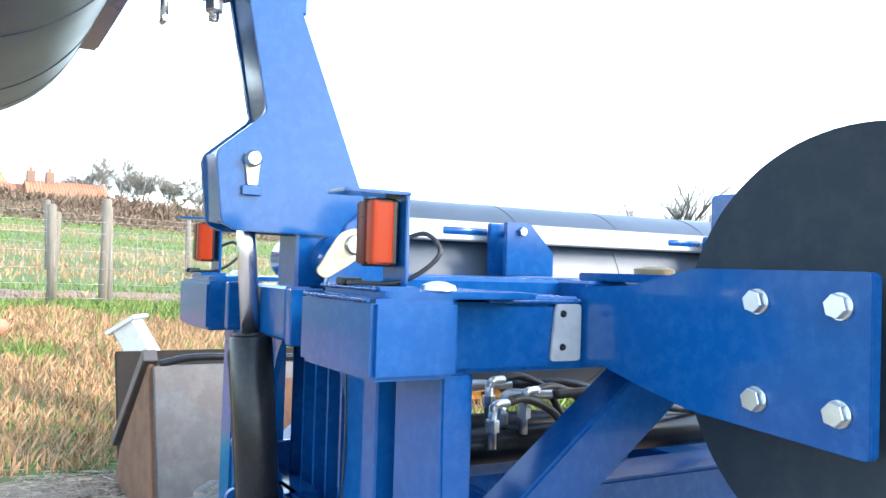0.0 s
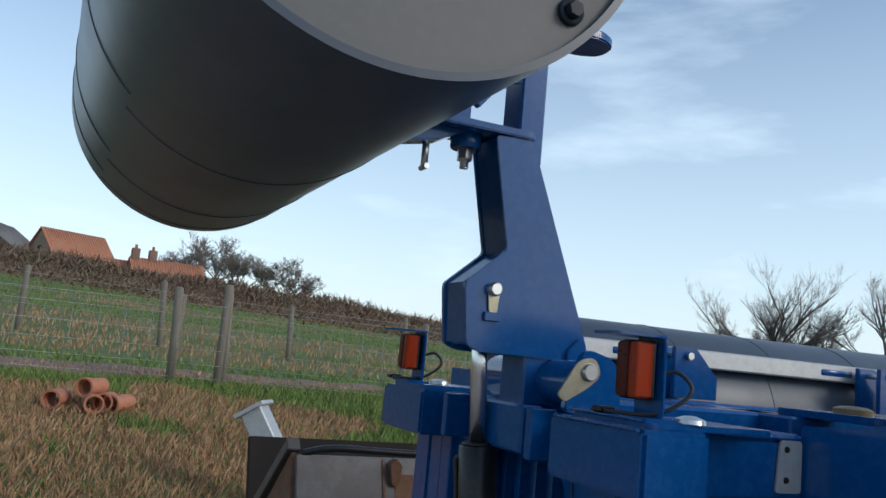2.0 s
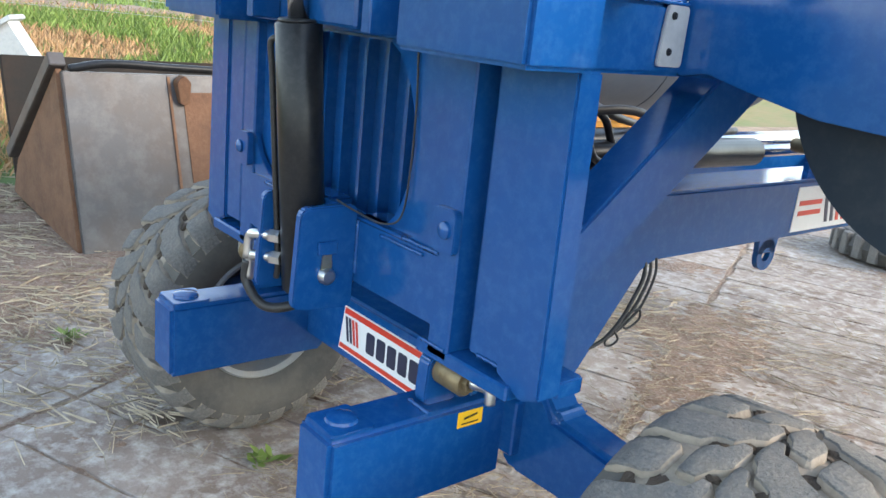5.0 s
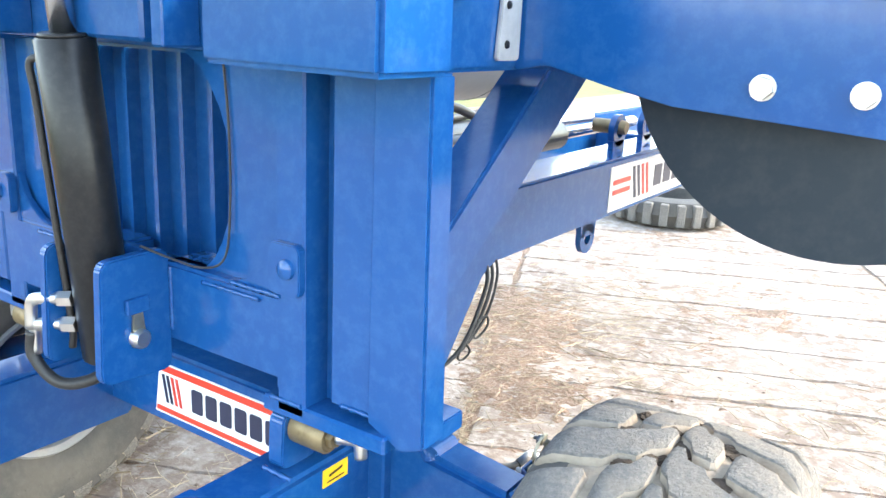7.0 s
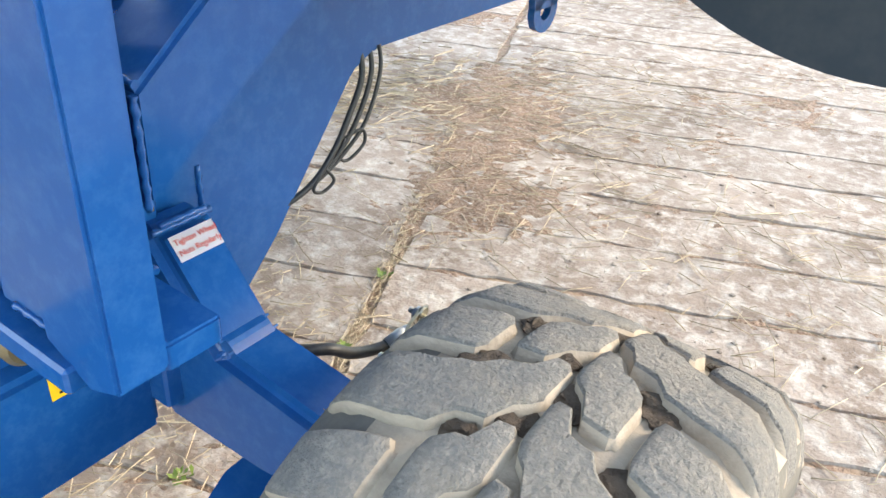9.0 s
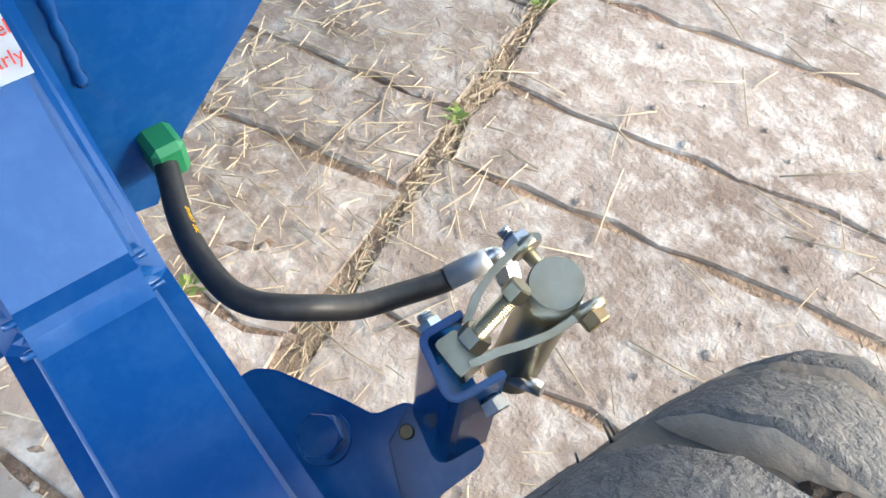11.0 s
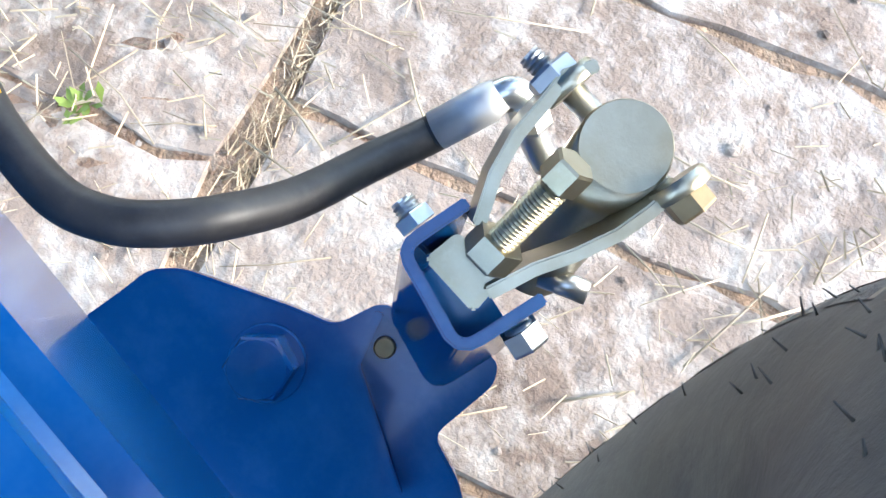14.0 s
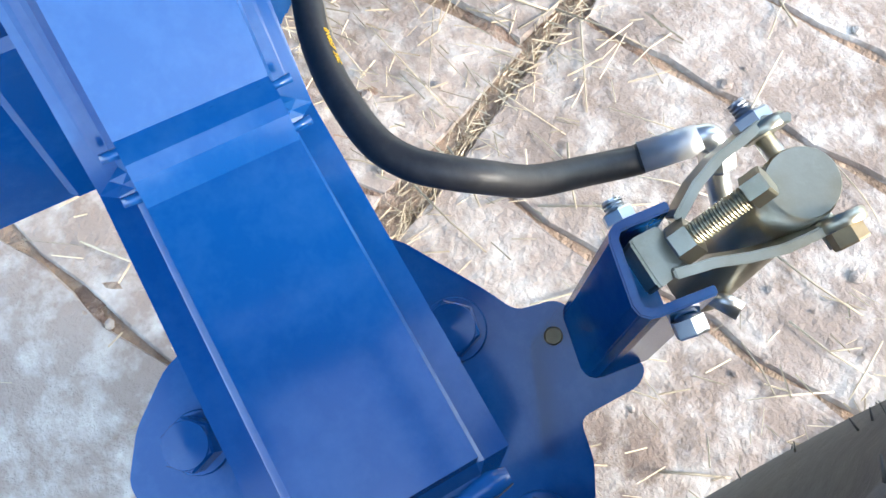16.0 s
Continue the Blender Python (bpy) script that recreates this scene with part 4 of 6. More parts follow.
        sx, sy, sz = rnd.uniform(0.006, 0.017), rnd.uniform(0.008, 0.022), rnd.uniform(0.003, 0.007)
        for v in g:
            q = v.co * (1 + 0.7 * noise.noise(v.co * 1.4 + Vector((k, 0, 0))) + 0.5 * noise.noise(v.co * 3.7 + Vector((0, k, 0))))
            q = Vector((q.x * sx, q.z * sz, q.y * sy))
            ca, sa = math.cos(a), math.sin(a)
            v.co = c + Vector((sgn * w + q.x, (r + q.y) * ca - q.z * sa, (r + q.y) * sa + q.z * ca))
    tagged(part("mud_clod_litter", bm, MUD, wh, "dark clods of mud in the grooves"), kind="stuff")
    # rubber whiskers on the inner side
    bm = BM()
    for k in range(110):
        a, r = rnd.uniform(0, math.tau), rnd.uniform(0.26, 0.345)
        w = -s * (0.178 if r < 0.33 else 0.174)
        p = c + Vector((w, r * math.cos(a), r * math.sin(a)))
        add_tube(bm, [p, p + Vector((-s * rnd.uniform(0.004, 0.01), rnd.uniform(-0.004, 0.004), rnd.uniform(0.0, 0.006)))], [0.0009, 0.0004], 4)
    tagged(part("whisker_rubber", bm, SIDEWALL, wh, "short black rubber moulding whiskers"), kind="stuff")
    o = s
    part("rim", add_lathe(BM(), [(o * 0.125, 0.2), (o * 0.145, 0.212), (o * 0.15, 0.205), (o * 0.14, 0.19), (o * 0.09, 0.185), (o * 0.06, 0.165), (o * 0.055, 0.1), (o * 0.07, 0.07), (o * 0.07, 0.001)], c, (1, 0, 0), 64), RIM, wh, "silver painted wheel rim")
    part("rim", add_lathe(BM(), [(-o * 0.125, 0.2), (-o * 0.145, 0.212), (-o * 0.15, 0.205), (-o * 0.14, 0.19), (-o * 0.02, 0.18), (-o * 0.015, 0.001)], c, (1, 0, 0), 64), RIM, wh, "silver painted wheel rim")
    part("hub", add_rod(BM(), c + Vector((o * 0.05, 0, 0)), c + Vector((o * 0.11, 0, 0)), 0.05, 24, 0.006), RIM, wh)
    for k in range(6):
        a = k * math.tau / 6
        p = c + Vector((o * 0.068, 0.085 * math.cos(a), 0.085 * math.sin(a)))
        part("wheel_nut", hexa(p, p + Vector((o * 0.02, 0, 0)), 0.026), ZINC, wh)
    part("valve", add_rod(BM(), c + Vector((o * 0.06, -0.06, 0.13)), c + Vector((o * 0.11, -0.06, 0.14)), 0.006, 10), BLACK_PAINT, wh)
    part("brake_drum", add_rod(BM(), c + Vector((-o * 0.015, 0, 0)), c + Vector((-o * 0.16, 0, 0)), 0.125, 40, 0.006), BLUE, wh, "blue painted brake drum")
    wh.matrix_basis = Matrix.Translation(c) @ Matrix.Diagonal((1.07, 1, 1, 1)) @ Matrix.Translation(-c)
    return wh


wheel(0.961, 0.365, 1)
wheel(-0.87, 0.335, -1)



# ---------------------------------------------------------------- loader bucket and yard things
bucket = thing("loader_bucket", "worn rusty steel loader bucket lying on the dirt", "loader bucket")
end = [(-3.06, 0.9), (-2.72, 0.0), (-4.05, 0.03), (-3.92, 0.26)]
for y in (0.34, 2.0):
    part("end_plate", prism(end, "y", y, y + 0.035, bevel=0.004), RUST, bucket, "rust-brown triangular end plate")
    part("edge_bar", prism([(-3.04, 0.92), (-4.02, 0.25), (-4.08, 0.3), (-3.09, 0.98)], "y", y - 0.03, y + 0.05, bevel=0.005), BUCKET, bucket, "worn steel edge bar")
part("back_plate", prism([(-3.06, 0.89), (-2.74, 0.0), (-2.695, 0.0), (-3.015, 0.89)], "y", 0.36, 2.02, bevel=0.006), BUCKET, bucket, "grey scraped back plate with rust")
part("floor_plate", box(-4.05, -2.76, 0.376, 2.0, 0.0, 0.04), RUST, bucket)
# lip coloured near black to stand for the shadowed inside of the bucket
part("lip", prism([(-4.02, 0.0), (-4.08, 0.05), (-4.42, 0.82), (-4.36, 0.84)], "y", 0.36, 2.1, bevel=0.005), SHADED_STEEL, bucket, "dark curved cutting lip with the bucket's inner shade in its colour")
part("top_bar", hose([(-3.04, 0.4, 0.9), (-3.03, 0.6, 0.935), (-3.03, 1.0, 0.925), (-3.03, 2.0, 0.9)], 0.022), BLACK_PAINT, bucket)
part("hook_plate", prism(rounded([(0.95, 0.74), (1.0, 0.74), (1.01, 0.86), (0.97, 0.9), (0.93, 0.86)], 0.015), "x", -3.0, -2.93, bevel=0.003), RUST, bucket)
part("seam_strip", prism([(-3.014, 0.88), (-2.698, 0.01), (-2.688, 0.01), (-3.004, 0.88)], "y", 0.9, 0.915), RUST, bucket)
part("patch_plate", prism([(-2.985, 0.8), (-2.72, 0.07), (-2.714, 0.07), (-2.979, 0.8)], "y", 0.98, 1.3), RUST, bucket, "rusty repair patch")

chute = thing("metal_chute", "bare galvanised square chute leaning behind the bucket", "chute")
m = look((-5.45, 0.6, 0.95), (-5.3, 0.83, 0.52))
bm = box(-0.1, 0.1, -0.1, 0.1, -1.0, 0.0, bevel=0.01)
bm.transform(m)
part("box_section", bm, GALV, chute)
bm = box(-0.14, 0.14, -0.14, 0.14, -0.02, 0.015, bevel=0.004)
bm.transform(m)
part("end_flange", bm, GALV, chute)


def clay_pipe(x, y, z, yaw, pitch, length=0.36, r=0.088):
    p = thing("clay_pipe", "orange clay drain pipe lying in a heap on grass", "clay pipe", group="heap of clay pipes")
    bm = add_lathe(BM(), [(0, r), (length * 0.75, r), (length * 0.78, r * 1.18), (length, r * 1.18), (length, r * 0.95), (length * 0.8, r * 0.93), (length * 0.76, r * 0.8), (0, r * 0.8)], (0, 0, 0), (1, 0, 0), 32, closed=True)
    part("pipe_body", bm, CLAY, p)
    p.matrix_basis = pose(x, y, z, 0, pitch, yaw)
    return p


PX, PY = -8.1, -0.55
for dx, dy, dz, yaw in ((0.0, -0.36, 0.0, -18), (0.05, -0.08, 0.0, 5), (0.0, 0.32, 0.0, -35), (-0.02, 0.02, 0.15, -32), (-0.05, 0.13, 0.0, -15)):
    clay_pipe(PX + dx, PY + dy, hill(PX + dx, PY + dy) + 0.085 + dz, yaw, 2)

tub = thing("plastic_tub", "green plastic tub standing on the dirt", "tub")
tub_c = Vector((-3.5, -0.66, 0.0))
part("tub_wall", add_lathe(BM(), [(0.0, 0.001), (0.0, 0.17), (0.02, 0.18), (0.3, 0.215), (0.3, 0.232), (0.325, 0.232), (0.325, 0.208), (0.02, 0.168), (0.02, 0.001)], tub_c, (0, 0, 1), 40), GREEN_PLASTIC, tub)

# far clutter seen under the frame
stack = thing("timber_stack", "rough brown timbers stacked in the yard", "timber stack")
rnd = random.Random(3)
for k in range(9):
    x = -7.4 + rnd.uniform(-1.0, 1.0)
    y = 6.3 + rnd.uniform(-1.0, 2.0)
    h = 0.09 + 0.13 * (k % 3)
    bm = box(-0.9, 0.9, -0.09, 0.09, 0, 0.15, bevel=0.01)
    bm.transform(pose(x, y, hill(x, y) + 0.14 * (k // 3) - 0.03, 0, 0, rnd.uniform(20, 60)))
    part("timber", bm, TIMBER if k % 2 else PALE_TIMBER, stack)
orange = thing("orange_implement", "faded orange farm implement frame in the yard", "farm implement")
for k in range(3):
    part("frame_tube", box(-5.6 + 0.2 * k, -5.45 + 0.2 * k, 3.9, 8.6, 0.14 + 0.13 * k, 0.23 + 0.13 * k, bevel=0.01), ORANGE_PAINT, orange)
for k in range(6):
    part("tine", box(-5.55, -5.45, 4.1 + 0.7 * k, 4.2 + 0.7 * k, -0.02, 0.55, bevel=0.008), RUST if k % 2 else ORANGE_PAINT, orange)
    part("hub_block", rod((-5.3, 4.4 + 0.7 * k, 0.3), (-5.5, 4.4 + 0.7 * k, 0.3), 0.1, 16, chamfer=0.01), RUST, orange)
old_tyre = thing("old_tyre", "worn black tyre lying on the concrete", "tyre")
part("tyre_body", add_lathe(BM(), [(0.02, 0.24), (0.0, 0.33), (0.02, 0.42), (0.11, 0.46), (0.2, 0.42), (0.22, 0.33), (0.2, 0.24)], (-0.75, 5.35, -0.005), (0, 0, 1), 48, closed=True), SIDEWALL, old_tyre)
lug_mesh = None
for k in range(24):
    if lug_mesh is None:
        b2 = box(0.42, 0.475, -0.03, 0.03, 0.03, 0.19, bevel=0.006)
        lug_mesh = bpy.data.meshes.new("tread_lug")
        b2.to_mesh(lug_mesh)
        b2.free()
        lug_mesh.materials.append(TREAD)
    t = new("tread_lug", lug_mesh)
    t.parent = old_tyre
    t.matrix_basis = Matrix.Translation((-0.75, 5.35, 0)) @ Matrix.Rotation(k * math.tau / 24, 4, "Z")

# ---------------------------------------------------------------- fence
fence = thing("field_fence", "weathered wooden posts with galvanised stock wire", "fence")
rnd = random.Random(8)


def fence_line(p0, p1, n, height, r, wires, mesh_step):
    p0, p1 = Vector(p0), Vector(p1)
    tops = []
    for k in range(n):
        q = p0.lerp(p1, k / (n - 1))
        x, y = q.x + rnd.uniform(-0.1, 0.1), q.y + rnd.uniform(-0.15, 0.15)
        z = hill(x, y)
        h = height * rnd.uniform(0.9, 1.1)
        lean = Vector((rnd.uniform(-0.06, 0.06), rnd.uniform(-0.06, 0.06), 0))
        part("post", add_tube(BM(), [(x, y, z - 0.2), (x + lean.x * 0.5, y + lean.y * 0.5, z + h * 0.5), Vector((x, y, z + h)) + lean, Vector((x, y, z + h + 0.02)) + lean], [r, r * 0.97, r * 0.93, r * 0.6], 10), POST_WOOD, fence)
        tops.append(Vector((x + 0.08, y, z)))
    for w in wires:
        part("wire", add_tube(BM(), [t + Vector((0, 0, w)) for t in tops], 0.0035, 4), WIRE, fence)
    if mesh_step:
        bm = BM()
        for a, b in zip(tops, tops[1:]):
            m = int((b - a).length / mesh_step)
            for k in range(m):
                q = a.lerp(b, k / m)
                add_tube(bm, [q + Vector((0, 0, wires[0])), q + Vector((0, 0, wires[-2]))], 0.0026, 3)
        part("wire_mesh", bm, WIRE, fence)


fence_line((-9.9, -9.6, 0), (-9.75, 0.5, 0), 4, 1.25, 0.06, (0.12, 0.3, 0.5, 0.72, 0.95, 1.1), 0.3)
fence_line((-9.75, 0.5, 0), (-9.69, 1.0, 0), 2, 1.35, 0.06, (0.12, 0.3, 0.5, 0.72, 0.95, 1.1), 0.3)
fence_line((-9.69, 1.0, 0), (-9.0, 12.0, 0), 5, 1.2, 0.055, (0.12, 0.3, 0.5, 0.72, 0.95, 1.1), 0.3)
fence_line((-16.5, -9.6, 0), (-15.6, 14, 0), 10, 1.25, 0.06, (0.5, 0.8, 1.1), 0)

# bare track that runs behind the fence
bm = BM()
rows_t = []
for k in range(121):
    y = -16 + 0.33 * k
    rows_t.append([])
    for q in range(6):
        u = 10.35 + 0.3 * q + 0.16 * noise.noise(Vector((y * 0.8, q * 0.4, 2.0)))
        x = -u - 0.1 * y
        rows_t[-1].append(bm.verts.new((x, y, hill(x, y) + 0.035 + 0.03 * noise.noise(Vector((x * 3, y * 3, 1))) - (0.06 if q in (0, 5) else 0))))
for r0, r1 in zip(rows_t, rows_t[1:]):
    for q in range(5):
        bm.faces.new((r0[q], r0[q + 1], r1[q + 1], r1[q])).smooth = True
tagged(mesh_ob("track", bm, EARTH), "bare brown earth track behind the fence", "track", kind="structure")

# ---------------------------------------------------------------- vegetation
def blades(name, area, count, height, mat_, label, seed, width=0.006):
    """Many single blades in one sheet; area(rnd) gives a place and a size factor, or None."""
    rnd = random.Random(seed)
    verts, faces = [], []
    while len(faces) < count:
        g = area(rnd)
        if g is None:
            continue
        x, y, z, k = g
        a = rnd.uniform(0, math.tau)
        h = height * k * rnd.uniform(0.5, 1.3)
        lean = rnd.uniform(0.15, 0.8) * h
        dx, dy = math.cos(a), math.sin(a)
        wx, wy = -dy * width * (0.6 + k), dx * width * (0.6 + k)
        i = len(verts)
        verts += [(x - wx, y - wy, z), (x + wx, y + wy, z), (x + wx * 0.7 + dx * lean * 0.4, y + wy * 0.7 + dy * lean * 0.4, z + h * 0.6), (x + dx * lean, y + dy * lean, z + h)]
        faces += [(i, i + 1, i + 2), (i, i + 2, i + 3)]
    me = bpy.data.meshes.new(name)
    me.from_pydata(verts, [], faces)
    me.materials.append(mat_)
    return tagged(new(name, me), label, "grass", kind="stuff")


def patch(x, y, s=0.5):
    return noise.noise(Vector((x * s, y * s, 3.3)))


def bank(green):
    def area(r):
        x, y = -r.uniform(4.0, 10.4), r.uniform(-7, 9)
        u = -x - 0.1 * y
        edge = 4.6 + 0.5 * patch(x, y, 1.1)
        if u < edge or u > 10.0:
            return None
        p = 1.2 * patch(x, y, 0.55) + 0.5 * patch(x, y, 1.7) + (u - 6.9) * 0.15
        if (p > 0) != green and r.random() < 0.95:
            return None
        return x, y, hill(x, y) - 0.03, 1.0
    return area


blades("bank_grass", bank(True), 80000, 0.14, GRASS, "rough green grass on the bank", 1, 0.0045)
blades("dead_grass", bank(False), 90000, 0.12, DRY, "matted straw-coloured dead grass on the bank", 2, 0.0045)


def pasture(green):
    def area(r):
        u = 10 + 55 * r.random() ** 1.6
        y = r.uniform(-0.55, 0.75) * u
        x = -u
        p = patch(x * 0.9, y * 0.15, 0.5) + 0.3 - 0.85 * math.exp(-((u - 20) / 5.0) ** 2) - 0.4 * max(0.0, (u - 42) / 20)
        if (p > 0) != green:
            return None
        return x, y, hill(x, y) - 0.03, 0.7 + u / 60
    return area


blades("pasture_grass", pasture(True), 80000, 0.1, GRASS, "short green pasture grass", 4, 0.01)
blades("pasture_tussocks", pasture(False), 30000, 0.13, DRY, "tan tussocks of dead grass in the pasture", 5, 0.01)


def hedge_twigs(name, p0, p1, height, depth, count, seed, mat_, label):
    rnd = random.Random(seed)
    p0, p1 = Vector(p0), Vector(p1)
    verts, faces = [], []
    for k in range(count):
        t = rnd.random()
        q = p0.lerp(p1, t)
        x, y = q.x + rnd.gauss(0, depth), q.y + rnd.gauss(0, 0.5)
        h = height * (0.75 + 0.35 * noise.noise(Vector((y * 0.12, 0, seed)))) * rnd.uniform(0.3, 1.0)
        z = hill(x, y) + h * rnd.uniform(0.0, 0.75) * 0.9
        a = rnd.uniform(0, math.tau)
        l = rnd.uniform(0.5, 1.2) * height * 0.28
        dx, dy, dz = math.cos(a) * l * 0.7, math.sin(a) * l * 0.7, rnd.uniform(0.2, 1.0) * l
        w = 0.07
        i = len(verts)
        verts += [(x, y - w, z), (x, y + w, z), (x + dx, y + dy, z + dz)]
        faces.append((i, i + 1, i + 2))
    me = bpy.data.meshes.new(name)
    me.from_pydata(verts, [], faces)
    me.materials.append(mat_)
    return tagged(new(name, me), label, "hedge", kind="stuff")


hedge_twigs("near_hedge", (-72, -50, 0), (-72, 32, 0), 3.3, 3.0, 52000, 11, HEDGE, "bare brown field hedge along the slope")
hedge_twigs("far_hedge", (-74, 28, 0), (-82, 75, 0), 2.0, 1.6, 10000, 12, HEDGE, "bare brown field hedge along the slope")
hedge_twigs("bracken", (-62, -34, 0), (-56, 45, 0), 1.3, 6.0, 40000, 13, HEDGE, "rusty dead bracken on the hillside")
hedge_twigs("wood_edge", (-60, 62, 0), (-25, 92, 0), 6.0, 3.5, 26000, 14, HEDGE, "bare scrub at the edge of a wood")


def tree(x, y, height, spread, seed, ivy=0.0, z=None):
    """A bare winter tree: tapered trunk, forking limbs and fine twigs."""
    rnd = random.Random(seed)
    t = thing("bare_tree", "bare winter tree with a wide twiggy crown", "tree", group="trees on the skyline")
    z0 = hill(x, y) - 0.2 if z is None else z
    limbs, twigs, leaves = BM(), ([], []), []

    def twig(a, b, w):
        d = (b - a).normalized()
        sde = d.cross(Vector((1, 0.2, 0.1))).normalized() * w
        i = len(twigs[0])
        twigs[0].extend([tuple(a - sde), tuple(a + sde), tuple(b)])
        twigs[1].append((i, i + 1, i + 2))

    def grow(p, d, length, r, level):
        mid = p + d * length * 0.5 + Vector((rnd.uniform(-1, 1), rnd.uniform(-1, 1), rnd.uniform(-0.5, 0.5))) * length * 0.06
        end = p + d * length
        if level < 3:
            add_tube(limbs, [p, mid, end], [r, r * 0.82, r * 0.62], 6 if level < 2 else 4, caps=False)
        else:
            twig(p, end, r)
        if level == 5:
            return
        for k in range((8, 6, 5, 5, 5)[level]):
            f = rnd.uniform(0.35, 1.0) if level else rnd.uniform(0.55, 1.0)
            q = p + d * length * f
            out = Vector((rnd.gauss(0, 1) * spread, rnd.gauss(0, 1) * spread, rnd.uniform(0.0, 1.5)))
            nd = (d * (0.9 if level else 0.3) + out * (0.5 if level else 0.8)).normalized()
            grow(q, nd, length * (rnd.uniform(0.9, 1.25) if level == 0 else rnd.uniform(0.42, 0.72)), max(r * (0.42 if level == 0 else 0.55), 0.014), level + 1)

    grow(Vector((x, y, z0)), Vector((rnd.uniform(-0.1, 0.1), rnd.uniform(-0.1, 0.1), 1)).normalized(), height * 0.3, height * 0.02, 0)
    part("trunk", limbs, TWIG, t, "dark bare trunk and limbs")
    me = bpy.data.meshes.new("crown")
    me.from_pydata(twigs[0], [], twigs[1])
    me.materials.append(TWIG)
    crown = new("crown", me)
    crown.parent = t
    crown["label"] = "fine bare twigs"
    if ivy:
        vs, fs = [], []
        for k in range(int(1500 * ivy)):
            p = Vector((x + rnd.gauss(0, height * 0.1), y + rnd.gauss(0, height * 0.1), z0 + height * rnd.uniform(0.25, 0.6)))
            i = len(vs)
            for q in range(3):
                vs.append(tuple(p + Vector((rnd.uniform(-1, 1), rnd.uniform(-1, 1), rnd.uniform(-1, 1))) * 0.28))
            fs.append((i, i + 1, i + 2))
        me = bpy.data.meshes.new("ivy")
        me.from_pydata(vs, [], fs)
        me.materials.append(IVY)
        iv = new("ivy", me)
        iv.parent = t
        iv["label"] = "dark ivy leaves"
    return t


for k, (x, y, h, sp, iv) in enumerate(((-97, 10.8, 7.6, 1.2, 0), (-95, 13.6, 8.6, 1.1, 0), (-96, 16.2, 7.4, 1.2, 0), (-92, 19.2, 8.0, 1.4, 0.05), (-91, 22, 6.4, 1.3, 0.03),
                                       (-64, 67, 17.0, 0.9, 0), (-56, 74, 15.0, 0.9, 0), (-51, 78, 14.0, 0.9, 0), (-45, 84, 14.0, 0.9, 0), (-38, 90, 14.0, 0.9, 0), (-60, 70, 11.0, 1.0, 0), (-67, 65, 10.0, 1.0, 0))):
    tree(x, y, h, sp, 20 + k, iv)


# ---------------------------------------------------------------- farmhouse on the hill
def house(x, y, w, l, eave, ridge, yaw, wall, name_label, openings=(), chimneys=(), base=None, roof=PANTILE, roof_label="orange pantile roof slope"):
    """w across the gable, l along the ridge."""
    h = thing("farm_building", name_label, "farm building", group="farm on the hill")
    p = []
    b = BM()
    add_prism(b, [(-w / 2, -1.5), (w / 2, -1.5), (w / 2, eave), (0, ridge - 0.12), (-w / 2, eave)], "x", -l / 2, l / 2)
    p.append(part("wall", b, wall, h))
    for s in (1, -1):
        b = BM()
        add_prism(b, [(s * (w / 2 + 0.25), eave - 0.1), (0, ridge), (0, ridge + 0.15), (s * (w / 2 + 0.3), eave + 0.05)], "x", -l / 2 - 0.2, l / 2 + 0.2)
        r = part("roof", b, roof, h, roof_label)
        b = BM()
        for k in range(int(l / 0.3)):
            xx = -l / 2 + 0.15 + k * 0.3
            add_tube(b, [(xx, s * (w / 2 + 0.25), eave + 0.03), (xx, s * 0.02, ridge + 0.16)], 0.06, 5)
        part("tile_roll", b, roof, r)
    for face, a, z, ww, hh in openings:
        if face == "gable":
            part("window", box(l / 2 - 0.05, l / 2 + 0.03, a - ww / 2, a + ww / 2, z, z + hh), DARK_HOLE, h)
        else:
            part("window", box(a - ww / 2, a + ww / 2, w / 2 - 0.05, w / 2 + 0.03, z, z + hh), DARK_HOLE, h)
    for a in chimneys:
        c = part("chimney", box(a - 0.4, a + 0.4, -0.35, 0.35, ridge - 0.4, ridge + 1.1, bevel=0.04), HOUSE_BRICK, h)
        part("chimney_pot", rod((a, 0, ridge + 1.1), (a, 0, ridge + 1.5), 0.15, 12), CLAY, c)
    z = hill(x, y) if base is None else base
    h.matrix_basis = pose(x, y, z, 0, 0, yaw)
    return h


house(-94, -9.0, 9.5, 9, 2.3, 5.7, -18, HOUSE_BRICK, "dull brick barn with a low roof", [("gable", 0.3, 3.6, 0.8, 0.9)], base=5.4, roof=SLATE, roof_label="dull grey sheet roof slope")
house(-93.5, -1.6, 4.6, 7.0, 3.2, 5.7, -58, HOUSE_STONE, "sandstone barn with an orange pantile roof", [("gable", 0, 3.0, 0.7, 0.9)], base=5.3)
house(-93, 3.6, 4.0, 4.6, 1.6, 3.6, -72, HOUSE_STONE, "low sandstone outbuilding with a pantile roof", [("side", -1, 0.4, 0.6, 0.8)], base=5.1)
house(-92.5, 8.0, 5.0, 7.6, 1.7, 4.2, -80, HOUSE_STONE, "farmhouse with chimneys and an orange pantile roof", [("side", -2, 0.3, 0.7, 0.9), ("side", 1.5, 0.3, 0.7, 0.9)], chimneys=(3.4, 1.6), base=4.9)


# ---------------------------------------------------------------- brake gear behind the wheel
# local axes: a to the side, b up the slope, c down into the gear
O = Vector((0.654, 0.609, 0.558))
RA, RB, RC = Vector((0.6943, 0.7164, 0.0686)), Vector((-0.6993, 0.6489, 0.2998)), Vector((-0.1703, 0.2562, -0.9515))


